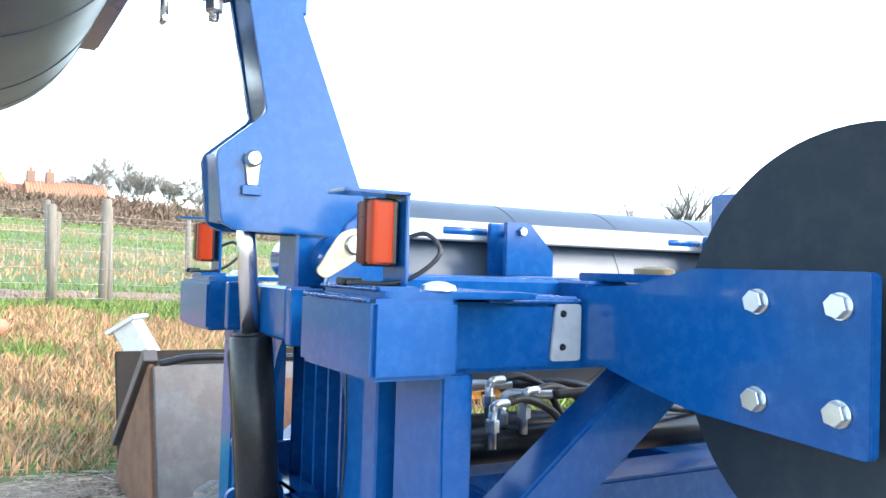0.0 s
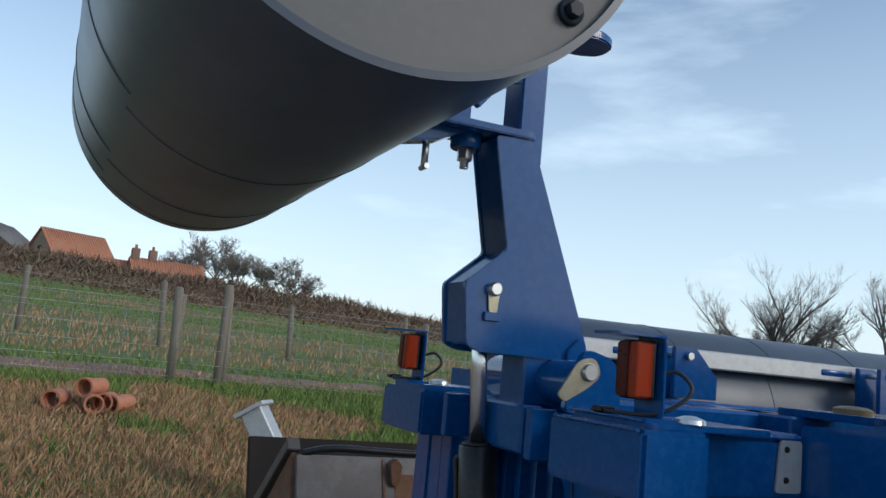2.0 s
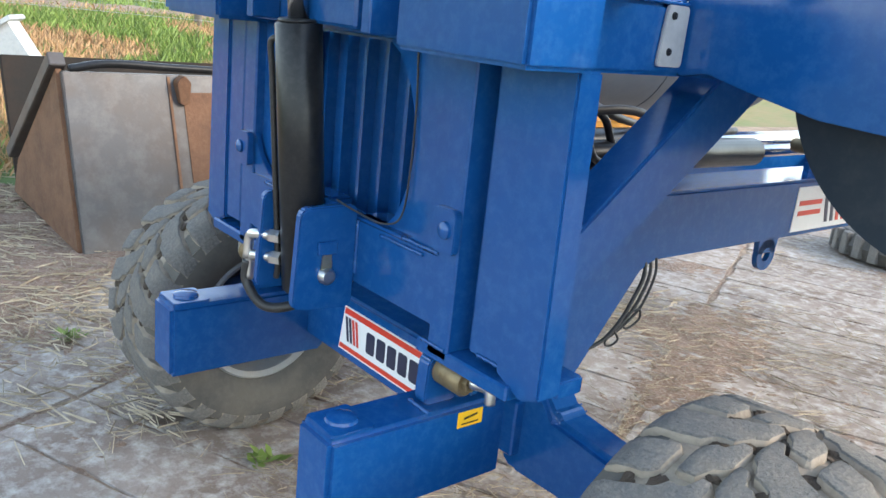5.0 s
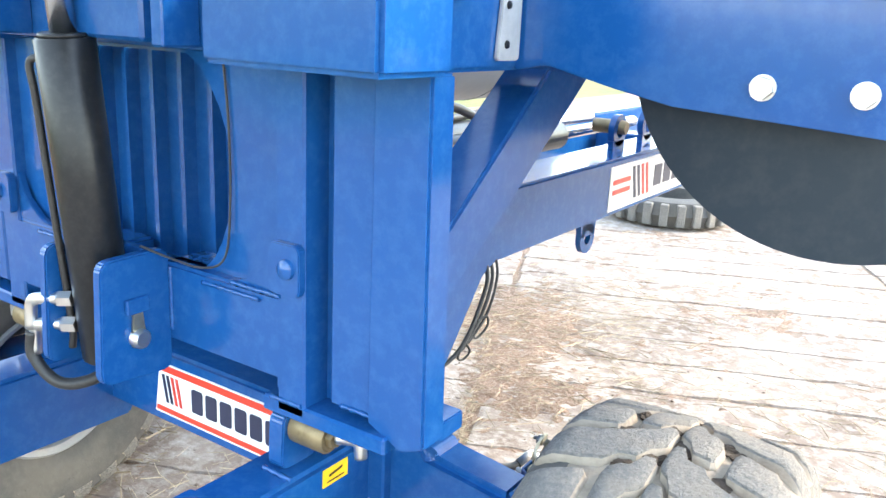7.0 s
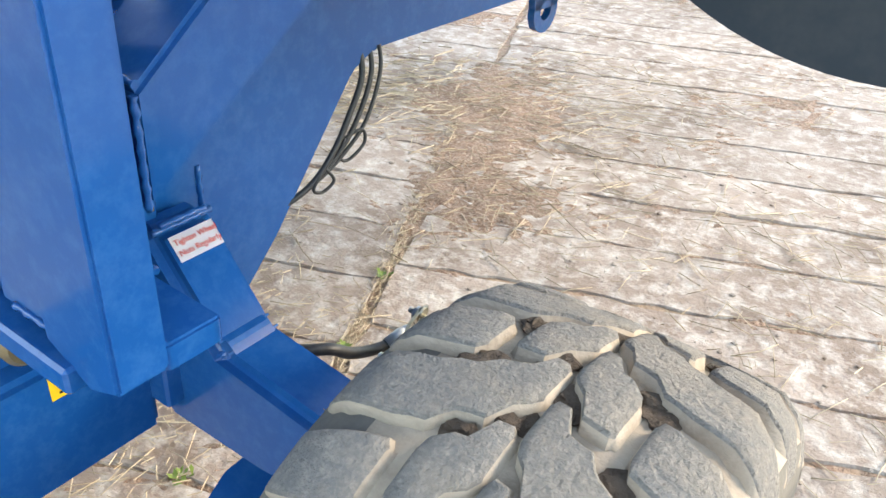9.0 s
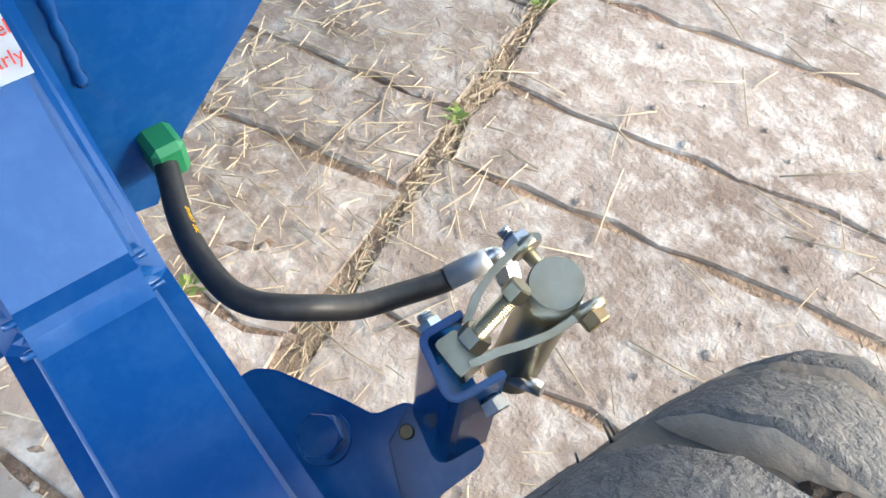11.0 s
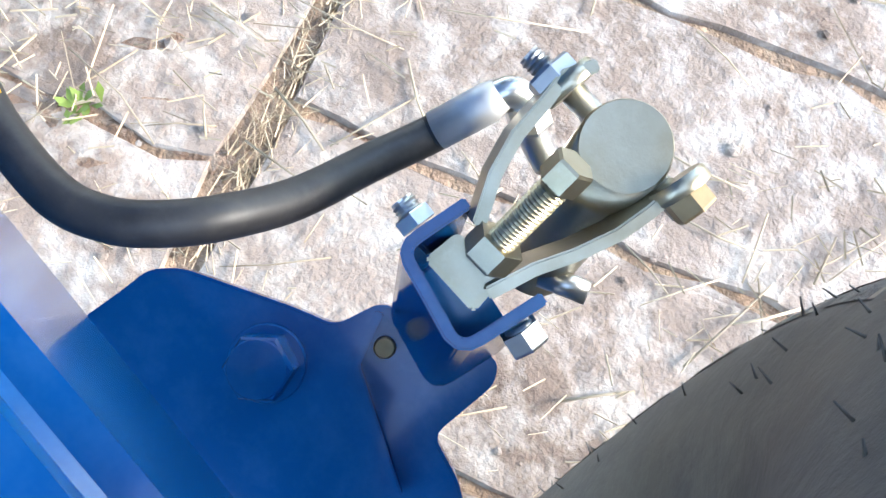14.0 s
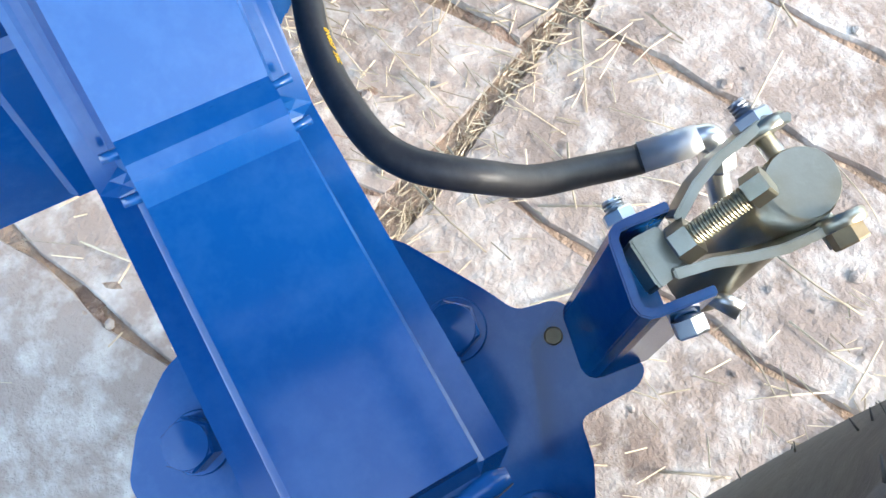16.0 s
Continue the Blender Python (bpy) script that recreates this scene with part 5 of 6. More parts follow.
def Q(a, b, c):
    """A point of the brake gear, in millimetres from the middle of the pin's end."""
    return O + (RA * a + RB * b + RC * c) * 0.001


def slab_between(outline, thick, c0, c1, lean=(0, 0)):
    """A bent flat bar: the middle line outline (a, b in mm), thick mm, standing from depth c0 to c1."""
    bm = BM()
    pts = [Vector(p) for p in outline]
    left, right = [], []
    for i, p in enumerate(pts):
        d = (pts[min(i + 1, len(pts) - 1)] - pts[max(0, i - 1)]).normalized()
        nrm = Vector((-d.y, d.x)) * thick / 2
        left.append(p + nrm)
        right.append(p - nrm)
    ring = left + right[::-1]
    lo = [bm.verts.new(Q(p.x, p.y, c0)) for p in ring]
    hi = [bm.verts.new(Q(p.x + lean[0], p.y + lean[1], c1)) for p in ring]
    n = len(pts)
    for v in (lo, hi):
        for i in range(n - 1):
            bm.faces.new((v[i], v[i + 1], v[2 * n - 2 - i], v[2 * n - 1 - i]))
    for i in range(2 * n):
        j = (i + 1) % (2 * n)
        bm.faces.new((lo[i], lo[j], hi[j], hi[i]))
    bmesh.ops.recalc_face_normals(bm, faces=bm.faces)
    bmesh.ops.bevel(bm, geom=[e for e in bm.edges if len(e.link_faces) == 2 and e.calc_face_angle(0) > 0.6], offset=0.0008, segments=2, affect="EDGES")
    return bm


def plate_at(outline, c0, c1, bevel=0.0015):
    bm = BM()
    lo = [bm.verts.new(Q(p[0], p[1], c0)) for p in outline]
    hi = [bm.verts.new(Q(p[0], p[1], c1)) for p in outline]
    bm.faces.new(lo), bm.faces.new(hi)
    for i in range(len(outline)):
        j = (i + 1) % len(outline)
        bm.faces.new((lo[i], lo[j], hi[j], hi[i]))
    bmesh.ops.recalc_face_normals(bm, faces=bm.faces)
    if bevel:
        bmesh.ops.bevel(bm, geom=[e for e in bm.edges if len(e.link_faces) == 2 and e.calc_face_angle(0) > 0.6], offset=bevel, segments=2, affect="EDGES")
    return bm


gear = part("brake_gear", BM(), YELLOW_ZINC, roller, "yellow zinc hydraulic brake gear with hose")
part("brake_ram", add_tube(BM(), [Q(0, 0, 0), Q(0, 0, 0.1), Q(0, 0, 1.5), Q(-5, -9, 30), Q(-26, -46, 95)], [0.0182, 0.0182, 0.0193, 0.0193, 0.0193], 48), YELLOW_ZINC, gear, "yellow zinc brake cylinder")
part("ram_face", add_rod(BM(), Q(0, 0, 0.3), Q(0, 0, -0.6), 0.0186, 48, 0.0004), YELLOW_ZINC, gear, "turned bright cylinder face")
# links from the cross pin down to the channel
part("link", slab_between([(-12, 30), (-24, 26), (-32, 15), (-42, 3), (-50, -12), (-56, -32)], 5.5, -6, 17, lean=(-2, 4)), YELLOW_ZINC, gear)
part("link", slab_between([(22, -14), (10, -25), (-2, -34), (-18, -42), (-34, -48), (-52, -58)], 5.5, -2, 20, lean=(-2, 4)), YELLOW_ZINC, gear)
part("link_eye", rod(Q(-19.5, 22.5, 5), Q(-24, 27.5, 5), 0.0125, 28, chamfer=0.001), YELLOW_ZINC, gear)
part("link_eye", rod(Q(19.5, -12, 3), Q(23.5, -17.5, 3), 0.0125, 28, chamfer=0.001), YELLOW_ZINC, gear)
part("cross_bolt", rod(Q(-24, 28, 13), Q(26, -24, 12), 0.0055, 14), ZINC, gear)
part("nut", hexa(Q(-24, 23, 5), Q(-31, 30.5, 5), 0.0185), BLACK_ZINC, gear, "dark zinc hexagon nut")
part("bolt_end", add_thread(BM(), Q(-30, 29, 5), Q(-38, 36, 5), 0.0052), BLACK_ZINC, gear)
part("bolt_head", hexa(Q(23, -17.5, 3), Q(29, -24.5, 3), 0.016), BRASS, gear, "brown bolt head")
# adjuster bolt
part("adjuster", add_thread(BM(), Q(-26, -14, -24), Q(-50, -40, -6), 0.0062, 0.0017, 18), YELLOW_ZINC, gear, "threaded adjuster bolt")
part("adjuster_head", hexa(Q(-29, -16.5, -22), Q(-22.5, -9.5, -27.5), 0.0148), YELLOW_ZINC, gear, "hexagon bolt head")
part("adjuster_nut", hexa(Q(-47, -37, -6), Q(-54, -44.5, -1), 0.019), YELLOW_ZINC, gear, "hexagon lock nut")
part("adjuster_block", plate_at(rounded([(-77, -45), (-64, -34), (-44, -50), (-57, -66)], 3, 3), 4, 42), YELLOW_ZINC, gear)
# added plate that closes the channel off from the ground so its inside stays dark
part("channel_floor", plate_at([(-85, -56), (-69, -92), (-40, -74), (-64, -38)], 62, 66), BLUE, gear)
# blue channel bracket
part("channel_bracket", slab_between([(-60, -22), (-79, -35.5), (-82.5, -38.5), (-84, -42), (-83, -46), (-66, -75), (-62.5, -78), (-58, -78), (-54, -76), (-29, -59)], 5.5, 8, 126, lean=(-12, -34)), BLUE, gear, "blue steel channel bracket")
part("channel_bolt", add_hex(add_rod(BM(), Q(-38, -72, 32), Q(-34, -79, 33), 0.0065, 14), Q(-37, -74, 32), Q(-31.5, -82, 33), 0.0165), ZINC, gear, "zinc bolt head")
part("channel_stud", add_thread(add_hex(BM(), Q(-80, -31, 30), Q(-84, -26, 30), 0.016), Q(-83, -27, 30), Q(-88, -20.5, 30), 0.006), ZINC, gear, "zinc threaded stud")
# blue backing plate with its hexagon heads
part("backing_plate", plate_at(rounded([(-243, -66), (-230, -55), (-212, -54), (-150, -74), (-128, -83), (-104, -70), (-84, -78), (-40, -100), (-42, -113), (-74, -141), (-60, -165), (-45, -230), (-85, -290), (-310, -290), (-352, -250), (-357, -215), (-349, -172), (-318, -122)], 7, 4), 124, 135), BLUE, gear, "blue steel backing plate")
for a, b in ((-164, -104), (-84, -210), (-311, -212)):
    part("plate_washer", add_rod(BM(), Q(a, b, 124), Q(a, b, 120), 0.0215, 28, 0.0008), BLUE, gear)
    part("plate_bolt", add_lathe(add_hex(BM(), Q(a, b, 120), Q(a, b, 99), 0.032), [(0, 0.0158), (0.0012, 0.0152), (0.002, 0.0005)], Q(a, b, 99), -RC, 24), BLUE, gear, "blue painted hexagon bolt head")
# added raised strip that draws the plate's fold line as a dark edge
part("plate_rib", slab_between([(-104, -75), (-116, -104), (-92, -172)], 5, 117, 124), BLUE, gear)
part("plate_plug", add_rod(BM(), Q(-101, -94, 124), Q(-101, -94, 119), 0.006, 16, 0.001), BRASS, gear, "small rusty plug")
part("spring_pin", rod(Q(-2, -60, 70), Q(-24, -52, 75), 0.006, 12), ZINC, gear)
part("bleed_screw", add_hex(add_rod(BM(), Q(-12, -20, 92), Q(-18, -30, 104), 0.007, 12), Q(-14, -24, 94), Q(-17, -28, 100), 0.018), BRASS, gear)
# hydraulic hose with its ferrule
part("ferrule", add_tube(BM(), [Q(-75, 12, 53), Q(-74.5, 12.3, 53), Q(-52, 24, 47), Q(-46, 28, 45)], [0.0086, 0.0092, 0.0092, 0.0075], 24), GALV, gear, "crimped bright hose ferrule")
part("hose_tail", add_tube(BM(), smooth_path([Q(-50, 26, 46), Q(-42, 29, 45), Q(-36, 26, 50), Q(-30, 12, 62), Q(-22, 0, 72)], 5), 0.0072, 14), ZINC, gear)
part("hose_nut", hexa(Q(-36, 26, 50), Q(-31, 15, 58), 0.018), ZINC, gear)
part("brake_hose", hose([Q(-71, 14, 52), Q(-80, 9, 54), Q(-103, -4, 42), Q(-130, -22, 15), Q(-152, -31, -12), Q(-171, -34, -20), Q(-191, -33, -20), Q(-212, -24, -18), Q(-240, 2, -6), Q(-262, 30, 8), Q(-276, 56, 16), Q(-286, 76, 20)], 0.0088, 8, 20), RUBBER_HOSE, gear, "black rubber brake hose")
# yellow printing along the hose
run = smooth_path([Q(-103, -4, 42), Q(-130, -22, 15), Q(-152, -31, -12), Q(-171, -34, -20), Q(-191, -33, -20), Q(-212, -24, -18), Q(-240, 2, -6), Q(-262, 30, 8), Q(-276, 56, 16)], 24)
dist = [0.0]
for p0, p1 in zip(run, run[1:]):
    dist.append(dist[-1] + (p1 - p0).length)
PRINT_START, PRINT_STEP, PRINT_SIDE = 0.222, 0.0034, Vector((0.85, 0.45, 0.6))
for k, ch in enumerate("EN857 2SC"):
    at = PRINT_START - PRINT_STEP * k
    i = max(j for j in range(len(dist)) if dist[j] <= at)
    tangent = (run[i - 1] - run[i + 1]).normalized()
    out = (PRINT_SIDE - tangent * PRINT_SIDE.dot(tangent)).normalized()
    if ch == " ":
        continue
    cu = bpy.data.curves.new("hose_writing", "FONT")
    cu.body, cu.size, cu.extrude, cu.align_x = ch, 0.0052, 0.0002, "CENTER"
    cu.materials.append(YELLOW_STICKER)
    t = new("hose_writing", cu)
    t.parent = gear
    up = out.cross(tangent)
    t.matrix_basis = Matrix.Translation(run[i] + out * 0.0089 - up * 0.0018) @ Matrix((tangent, up, out)).transposed().to_4x4()
clip = Q(-289, 84, 21)
part("hose_clip", box(clip.x - 0.016, clip.x + 0.016, clip.y - 0.013, clip.y + 0.013, clip.z - 0.018, clip.z + 0.016, bevel=0.005), GREEN_PLASTIC, gear, "green plastic hose clip")

# cables hanging below the gooseneck
for k in range(3):
    o = 0.022 * k
    part("hanging_cable", hose([(0.37, 0.755 + o, 0.87), (0.385, 0.745 + o, 0.82), (0.39, 0.708 + o, 0.765 - 0.3 * o), (0.39, 0.675 + o * 0.6, 0.72 - 0.2 * o), (0.385, 0.63 + 0.2 * o, 0.678), (0.37, 0.57, 0.652), (0.34, 0.5, 0.63), (0.3, 0.42, 0.61)], 0.005 - 0.0008 * k, 6, 8), RUBBER_HOSE, roller, "black cables tied in a loop")
part("cable_loop", hose([(0.39, 0.7, 0.735), (0.395, 0.735, 0.74), (0.395, 0.74, 0.715), (0.39, 0.71, 0.695), (0.39, 0.69, 0.705), (0.39, 0.7, 0.735)], 0.0028, 6, 8), RUBBER_HOSE, roller)
part("cable_loop", hose([(0.39, 0.655, 0.7), (0.395, 0.67, 0.675), (0.39, 0.65, 0.66), (0.39, 0.63, 0.672), (0.39, 0.655, 0.7)], 0.0028, 6, 8), RUBBER_HOSE, roller)
ls = part("wheel_sticker", BM(), WHITE_STICKER, roller, "white sticker with two lines of small red writing")
d = Vector((0.11, 0, -0.125)).normalized()
nrm = Vector((0.125, 0, 0.11)).normalized()
bm = BM()
base = Vector((0.437, 0.333, 0.7356)) + nrm * 0.0022
v = [bm.verts.new(base), bm.verts.new(base + Vector((0, 0.066, 0))), bm.verts.new(base + Vector((0, 0.066, 0)) + d * 0.034), bm.verts.new(base + d * 0.034)]
f = bm.faces.new(v)
bmesh.ops.solidify(bm, geom=[f], thickness=0.001)
bm.to_mesh(ls.data)
bm.free()
for k, txt in enumerate(("Tighten Wheel", "Nuts Regularly")):
    cu = bpy.data.curves.new("sticker_writing", "FONT")
    cu.body, cu.size, cu.extrude, cu.align_x = txt, 0.0105, 0.0003, "LEFT"
    cu.materials.append(RED_STICKER)
    t = new("sticker_writing", cu)
    t.parent = ls
    xa, ya = Vector((0, 1, 0)), -d
    t.matrix_basis = Matrix.Translation(base + nrm * 0.0016 + Vector((0, 0.003, 0)) + d * (0.013 + 0.014 * k)) @ Matrix((xa, ya, xa.cross(ya))).transposed().to_4x4()

# ---------------------------------------------------------------- straw and weeds
def straw(name, count, seed, xr, yr, zf, label, lmin=0.02, lmax=0.11, thick=1.0):
    rnd = random.Random(seed)
    verts, faces = [], []
    k = 0
    while k < count:
        x, y = rnd.uniform(*xr), rnd.uniform(*yr)
        dens = 0.45 + 0.9 * noise.noise(Vector((x * 1.1, y * 1.1, 7)))
        if rnd.random() > dens:
            continue
        k += 1
        a = rnd.uniform(0, math.tau) if rnd.random() < 0.6 else rnd.gauss(0.4, 0.5)
        l = rnd.uniform(lmin, lmax) * (1.6 if rnd.random() < 0.08 else 1)
        w = rnd.uniform(0.0004, 0.0011) * thick
        dx, dy = math.cos(a), math.sin(a)
        z = zf(x, y) + rnd.uniform(0.001, 0.01)
        z2 = z + rnd.uniform(0.0, 0.008)
        i = len(verts)
        verts += [(x - dy * w, y + dx * w, z), (x + dy * w, y - dx * w, z), (x, y, z + w * 2.2), (x + dx * l - dy * w, y + dy * l + dx * w, z2), (x + dx * l + dy * w, y + dy * l - dx * w, z2), (x + dx * l, y + dy * l, z2 + w * 2.2)]
        faces += [(i, i + 3, i + 5, i + 2), (i + 1, i + 2, i + 5, i + 4), (i, i + 1, i + 4, i + 3)]
    me = bpy.data.meshes.new(name)
    me.from_pydata(verts, [], faces)
    me.materials.append(STRAW)
    return tagged(new(name, me), label, "straw", kind="stuff")


straw("straw_on_slabs", 5200, 31, (-2.2, 3.0), (-1.6, 6.0), lambda x, y: 0.0, "loose straw scattered over the concrete")
straw("straw_on_earth", 600, 37, (-1.0, 0.35), (1.3, 3.4), lambda x, y: 0.004, "loose straw lying on the trodden earth", 0.03, 0.16)
straw("straw_by_bank", 5200, 39, (-3.4, -0.8), (-1.2, 3.0), lambda x, y: 0.006, "loose straw lying on the trodden earth", 0.03, 0.14, 2.2)
straw("fine_straw", 2200, 33, (-0.5, 1.0), (0.2, 1.6), lambda x, y: 0.0, "fine chopped straw scattered over the concrete", 0.008, 0.04)
straw("straw_on_dirt", 14000, 32, (-5.0, -1.6), (-3.0, 4.0), lambda x, y: hill(x, y) - 0.012, "loose straw scattered over the bare earth", 0.03, 0.16, 2.6)

rnd = random.Random(61)
bm_v, bm_f = [], []
for k in range(2600):
    t = rnd.uniform(-0.6, 1.9)
    x, y = 0.115 - 0.445 * t + rnd.gauss(0, 0.016), 1.006 + 0.914 * t + rnd.gauss(0, 0.016)
    a, l, w = rnd.gauss(2.0, 0.6), rnd.uniform(0.008, 0.06), rnd.uniform(0.0004, 0.0012)
    z = rnd.uniform(-0.012, 0.002)
    dx, dy = math.cos(a) * l, math.sin(a) * l
    i = len(bm_v)
    bm_v += [(x - math.sin(a) * w, y + math.cos(a) * w, z), (x + math.sin(a) * w, y - math.cos(a) * w, z), (x, y, z + 2 * w), (x + dx, y + dy, z + rnd.uniform(0, 0.008))]
    bm_f += [(i, i + 2, i + 3), (i + 1, i + 3, i + 2), (i, i + 3, i + 1)]
me = bpy.data.meshes.new("joint_litter")
me.from_pydata(bm_v, [], bm_f)
me.materials.append(STRAW)
tagged(new("joint_litter", me), "chopped straw lodged in the slab joint", "straw", kind="stuff")

def long_straw(count, seed, xr, yr):
    """Thick single stalks, some bent, and pebbles between them."""
    rnd = random.Random(seed)
    bm, stones = BM(), BM()
    for k in range(count):
        x, y, a = rnd.uniform(*xr), rnd.uniform(*yr), rnd.uniform(0, math.tau)
        l, w = rnd.uniform(0.05, 0.17), rnd.uniform(0.0009, 0.0019)
        p = Vector((x, y, 0.003 + w))
        q = p + Vector((math.cos(a), math.sin(a), rnd.uniform(-0.01, 0.06))) * l * 0.55
        a += rnd.gauss(0, 0.12)
        add_tube(bm, [p, q, q + Vector((math.cos(a), math.sin(a), rnd.uniform(-0.05, 0.03))) * l * 0.45], [w, w * 0.9, w * 0.7], 5)
    tagged(mesh_ob("long_straw_stalks", bm, STRAW), "long pale straw stalks lying on the concrete", "straw", kind="stuff")
    for k in range(count):
        x, y, r = rnd.uniform(*xr), rnd.uniform(*yr), 0.002 + 0.007 * rnd.random() ** 3
        g = bmesh.ops.create_icosphere(stones, subdivisions=1, radius=r)["verts"]
        for v in g:
            v.co = Vector((x + v.co.x * rnd.uniform(0.8, 1.5), y + v.co.y * rnd.uniform(0.8, 1.3), 0.001 + v.co.z * 0.6))
    tagged(mesh_ob("loose_gravel", stones, SLAB), "small pale pebbles scattered over the concrete", "gravel", kind="stuff")


long_straw(420, 71, (-0.9, 1.3), (0.1, 2.6))

# thin skin of trodden earth over the slabs, thickest in a patch beside the drawbar
def earth_height(x, y):
    along, across = -0.45 * (x + 0.3) + 0.89 * (y - 2.3), 0.89 * (x + 0.3) + 0.45 * (y - 2.3)
    patch_ = math.exp(-(across / 0.33) ** 2 - (along / 0.9) ** 2)
    broad = noise.noise(Vector((x * 1.3, y * 1.3, 4.0)))
    mid = noise.noise(Vector((x * 5.0, y * 5.0, 9.0)))
    fine = noise.noise(Vector((x * 19.0, y * 19.0, 2.0)))
    tiny = noise.noise(Vector((x * 47.0, y * 47.0, 5.0)))
    near = max(0.0, 1 - math.hypot(x - 0.55, y - 0.65) / 0.9)
    if (x - 0.115) * 0.914 + (y - 1.006) * 0.445 < -0.03:
        near *= 0.25
    return 0.012 * patch_ + 0.009 * broad + 0.006 * mid + 0.008 * fine + 0.007 * tiny - 0.0095 - 0.012 * near + 0.003 * min(1.0, max(0.0, (-0.55 - x + 0.15 * y) / 1.0)) + 0.02 * min(1.0, max(0.0, (-1.95 - x - 0.55 * y) / 0.35))


xs, ys = [-3.6 + 0.019 * k for k in range(295)], [-1.3 + 0.019 * k for k in range(325)]
verts = [(x, y, max(-0.014, min(0.009, earth_height(x, y)))) for x in xs for y in ys]
faces = []
for i in range(len(xs) - 1):
    for j in range(len(ys) - 1):
        q = (i * len(ys) + j, (i + 1) * len(ys) + j, (i + 1) * len(ys) + j + 1, i * len(ys) + j + 1)
        if max(verts[k][2] for k in q) > -0.006:
            faces.append(q)
me = bpy.data.meshes.new("trodden_earth")
me.from_pydata(verts, [], faces)
me.materials.append(EARTH)
for p_ in me.polygons:
    p_.use_smooth = True
tagged(new("trodden_earth", me), "reddish brown earth trodden over the concrete slabs", "earth", kind="stuff")

# clods of earth beyond the edge of the concrete
rnd = random.Random(91)
bm = BM()
for k in range(1500):
    x, y = rnd.uniform(-5.0, -1.9), rnd.uniform(-2.2, 2.2)
    if x > -2.3 - 0.55 * y + 0.3 * noise.noise(Vector((x * 2, y * 2, 6))) or noise.noise(Vector((x * 1.6, y * 1.6, 3))) < -0.15:
        continue
    r = 0.008 + 0.03 * rnd.random() ** 3
    g = bmesh.ops.create_icosphere(bm, subdivisions=1, radius=1.0)["verts"]
    q = Vector((rnd.uniform(0.8, 1.6), rnd.uniform(0.8, 1.6), rnd.uniform(0.45, 0.8))) * r
    z = max(0.003, hill(x, y) - 0.006)
    for v in g:
        p = v.co * (1 + 0.6 * noise.noise(v.co * 1.6 + Vector((k, 0, 0))))
        v.co = Vector((x + p.x * q.x, y + p.y * q.y, z + p.z * q.z))
tagged(mesh_ob("earth_clods", bm, EARTH), "crumbled clods of brown earth beside the concrete", "earth", kind="stuff")

weed_n = 0
for wx, wy, wr in ((0.105, 1.0, 0.024), (-0.02, 1.3, 0.02), (0.145, 0.485, 0.024), (-0.5, 0.25, 0.06), (-1.7, 0.0, 0.06)):
    rnd = random.Random(50 + weed_n)
    weed_n += 1
    t = thing("weed_tuft", "small fresh green weed in a concrete joint", "weed", group="weeds in the joints")
    bm = BM()
    for k in range(26):
        a, l = rnd.uniform(0, math.tau), wr * rnd.uniform(0.4, 1.0)
        p = Vector((wx + rnd.gauss(0, wr * 0.3), wy + rnd.gauss(0, wr * 0.3), 0.0))
        q = p + Vector((math.cos(a) * l, math.sin(a) * l, l * rnd.uniform(0.2, 0.7)))
        sd = Vector((-math.sin(a), math.cos(a), 0)) * l * 0.22
        bm.faces.new([bm.verts.new(c) for c in (p, p.lerp(q, 0.6) + sd, q, p.lerp(q, 0.6) - sd)])
    part("leaves", bm, WEED, t)

# ---------------------------------------------------------------- concrete slabs
paving = tagged(new("paving"), "worn concrete slabs with earth-filled joints", "paving", kind="structure")
YAW = 24.0
e1, e2 = Vector((math.cos(radians(YAW)), math.sin(radians(YAW)))), Vector((-math.sin(radians(YAW)), math.cos(radians(YAW))))
rnd = random.Random(77)
variants = {}


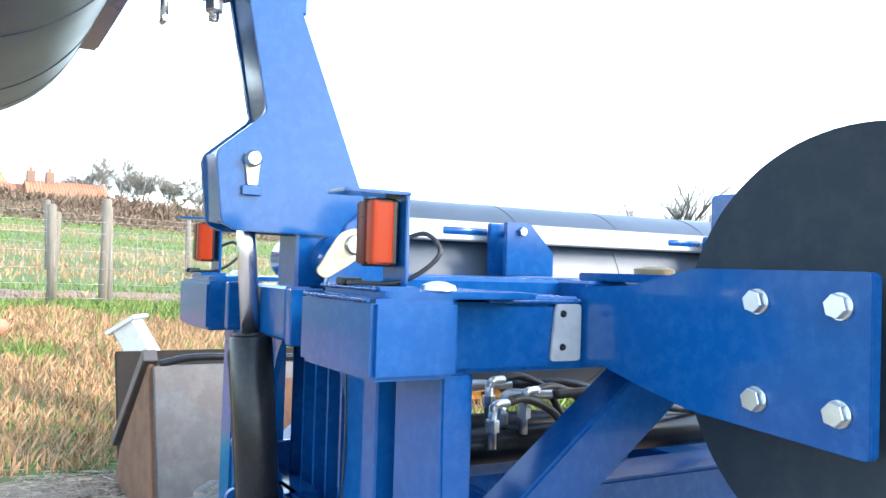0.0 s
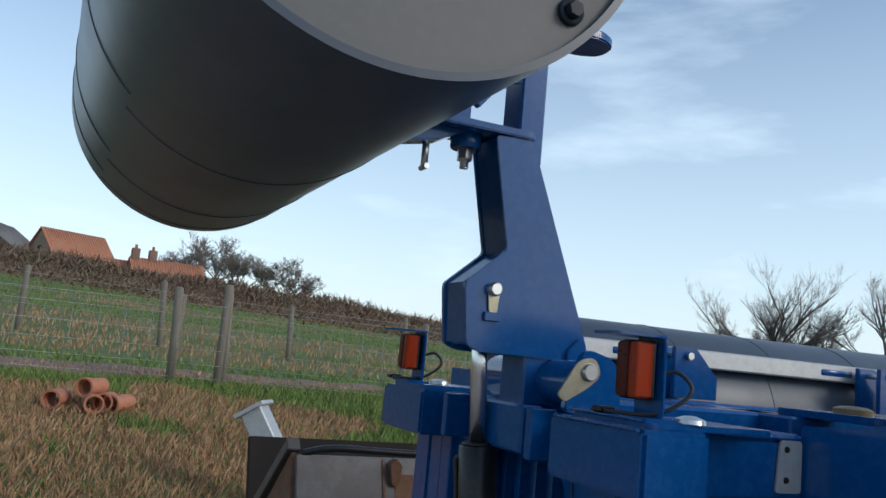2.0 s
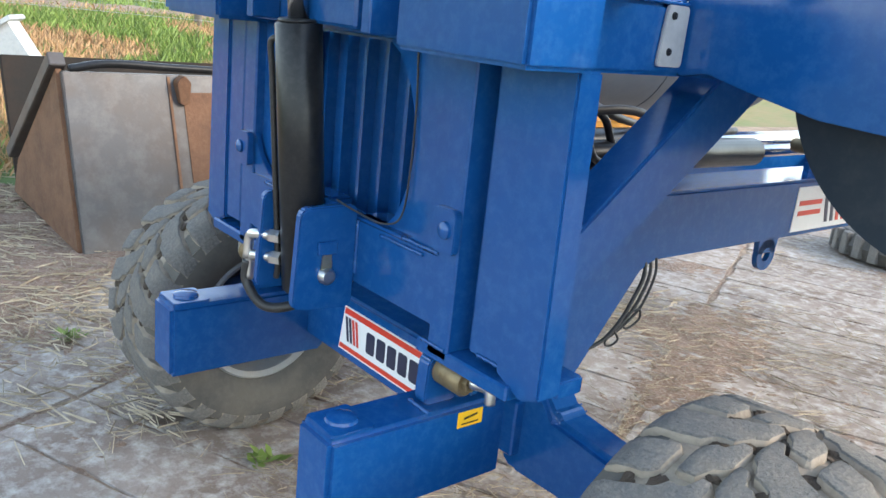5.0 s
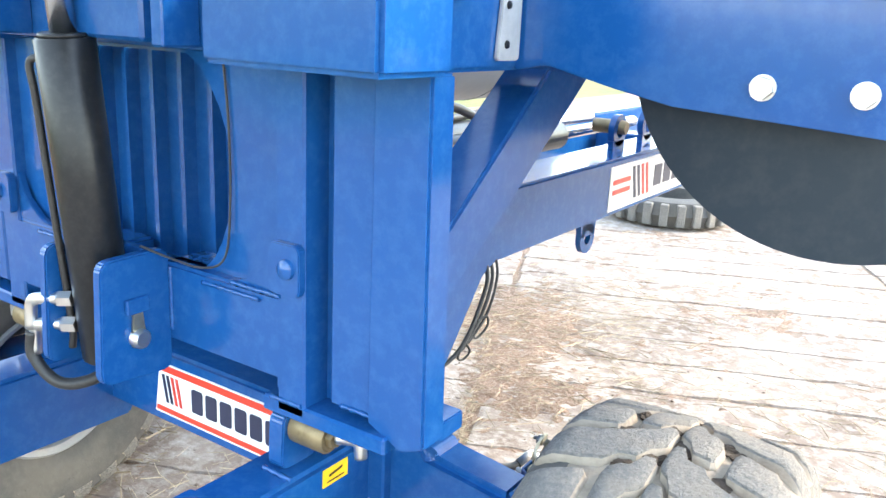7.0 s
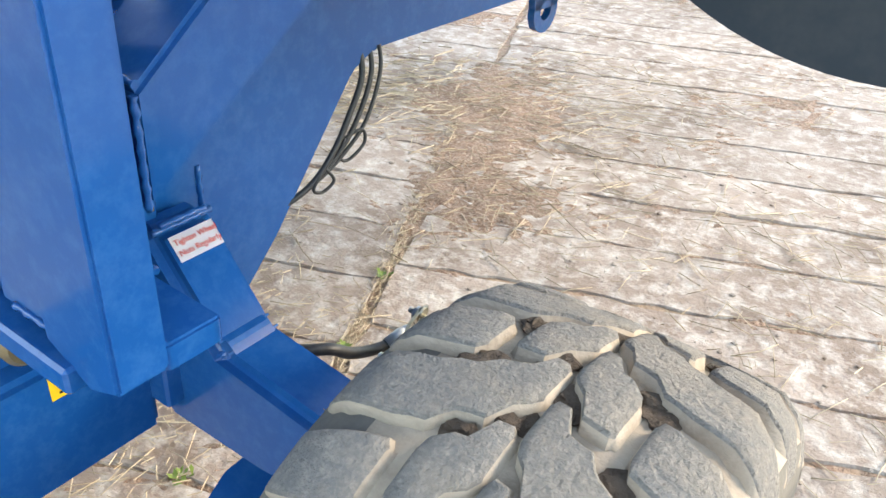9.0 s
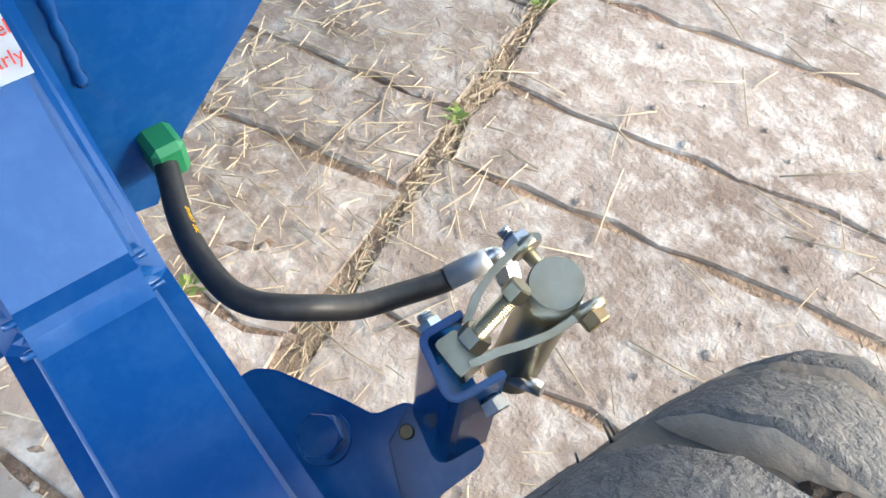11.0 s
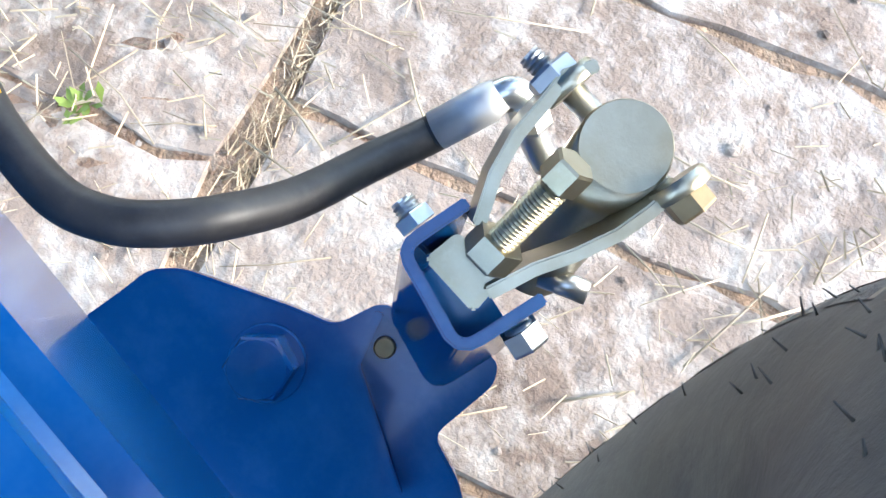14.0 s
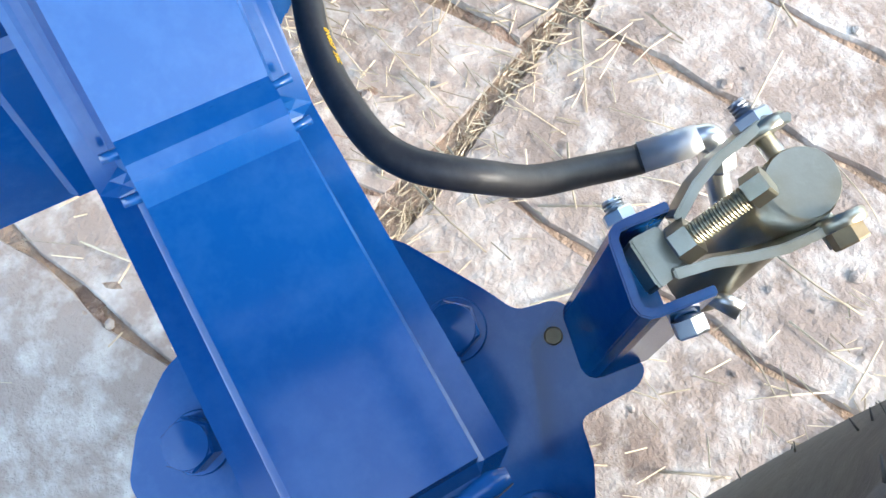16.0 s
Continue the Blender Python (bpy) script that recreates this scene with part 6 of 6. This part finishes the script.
def slab_mesh(l, w, seed):
    """A slab with an uneven worn outline and a shallow chamfer."""
    r = random.Random(seed)
    bm = BM()
    ring = []
    n = max(3, int(l / 0.07))
    for k in range(n):
        ring.append((-l / 2 + l * k / n, -w / 2))
    for k in range(2):
        ring.append((l / 2, -w / 2 + w * k / 2))
    for k in range(n):
        ring.append((l / 2 - l * k / n, w / 2))
    for k in range(2):
        ring.append((-l / 2, w / 2 - w * k / 2))
    top, mid, low = [], [], []
    for x, y in ring:
        jx, jy = r.uniform(-0.014, 0.008), r.uniform(-0.011, 0.009)
        k = 1 - 0.006 / max(0.05, w)
        kx = 1 - 0.006 / max(0.05, l)
        top.append(bm.verts.new((x * kx + jx, y * k + jy, r.uniform(-0.003, 0.0))))
        mid.append(bm.verts.new((x + jx, y + jy, -0.009)))
        low.append(bm.verts.new((x + jx, y + jy, -0.03)))
    bm.faces.new(top)
    m = len(ring)
    for a, b in ((mid, top), (low, mid)):
        for i in range(m):
            j = (i + 1) % m
            f = bm.faces.new((a[i], a[j], b[j], b[i]))
    me = bpy.data.meshes.new("slab")
    bm.to_mesh(me)
    bm.free()
    me.materials.append(SLAB)
    return me


def inside(x, y):
    """The paved part of the yard: bounded towards the bank."""
    return x > -2.2 - 0.35 * (y + 0.0) + 0.0 and -3.0 < y < 12 and x < 6.5


JOINT = 0.512
n_slab = 0
row_edges = []
v = 0.874
while v < 9.0:
    row_edges.append(v)
    v += 0.302
v = 0.683
low_edges = []
while v > -4.0:
    low_edges.append(v)
    v -= 0.302
edges = low_edges[::-1] + row_edges
for ri in range(len(edges) - 1):
    w = edges[ri + 1] - edges[ri]
    vc = (edges[ri] + edges[ri + 1]) / 2
    for side in (-1, 1):
        u = JOINT + side * 0.013
        while abs(u) < 8.5:
            l = 1.62 if side < 0 else 2.1
            uc = u + side * l / 2
            c = e1 * uc + e2 * vc
            off = 0.0 if side < 0 else 0.1
            if inside(c.x, c.y) and n_slab < 300:
                key = (round(l, 2), round(w, 2), n_slab % 5)
                if key not in variants:
                    variants[key] = slab_mesh(l - 0.006, w - 0.008, n_slab)
                sl = new("slab", variants[key])
                sl.parent = paving
                cc = e1 * uc + e2 * (vc + off)
                sl.matrix_basis = pose(cc.x, cc.y, rnd.uniform(-0.002, 0.002), rnd.uniform(-0.15, 0.15), rnd.uniform(-0.15, 0.15), YAW + (180 if n_slab % 2 else 0))
                n_slab += 1
            u += side * (l + 0.012)
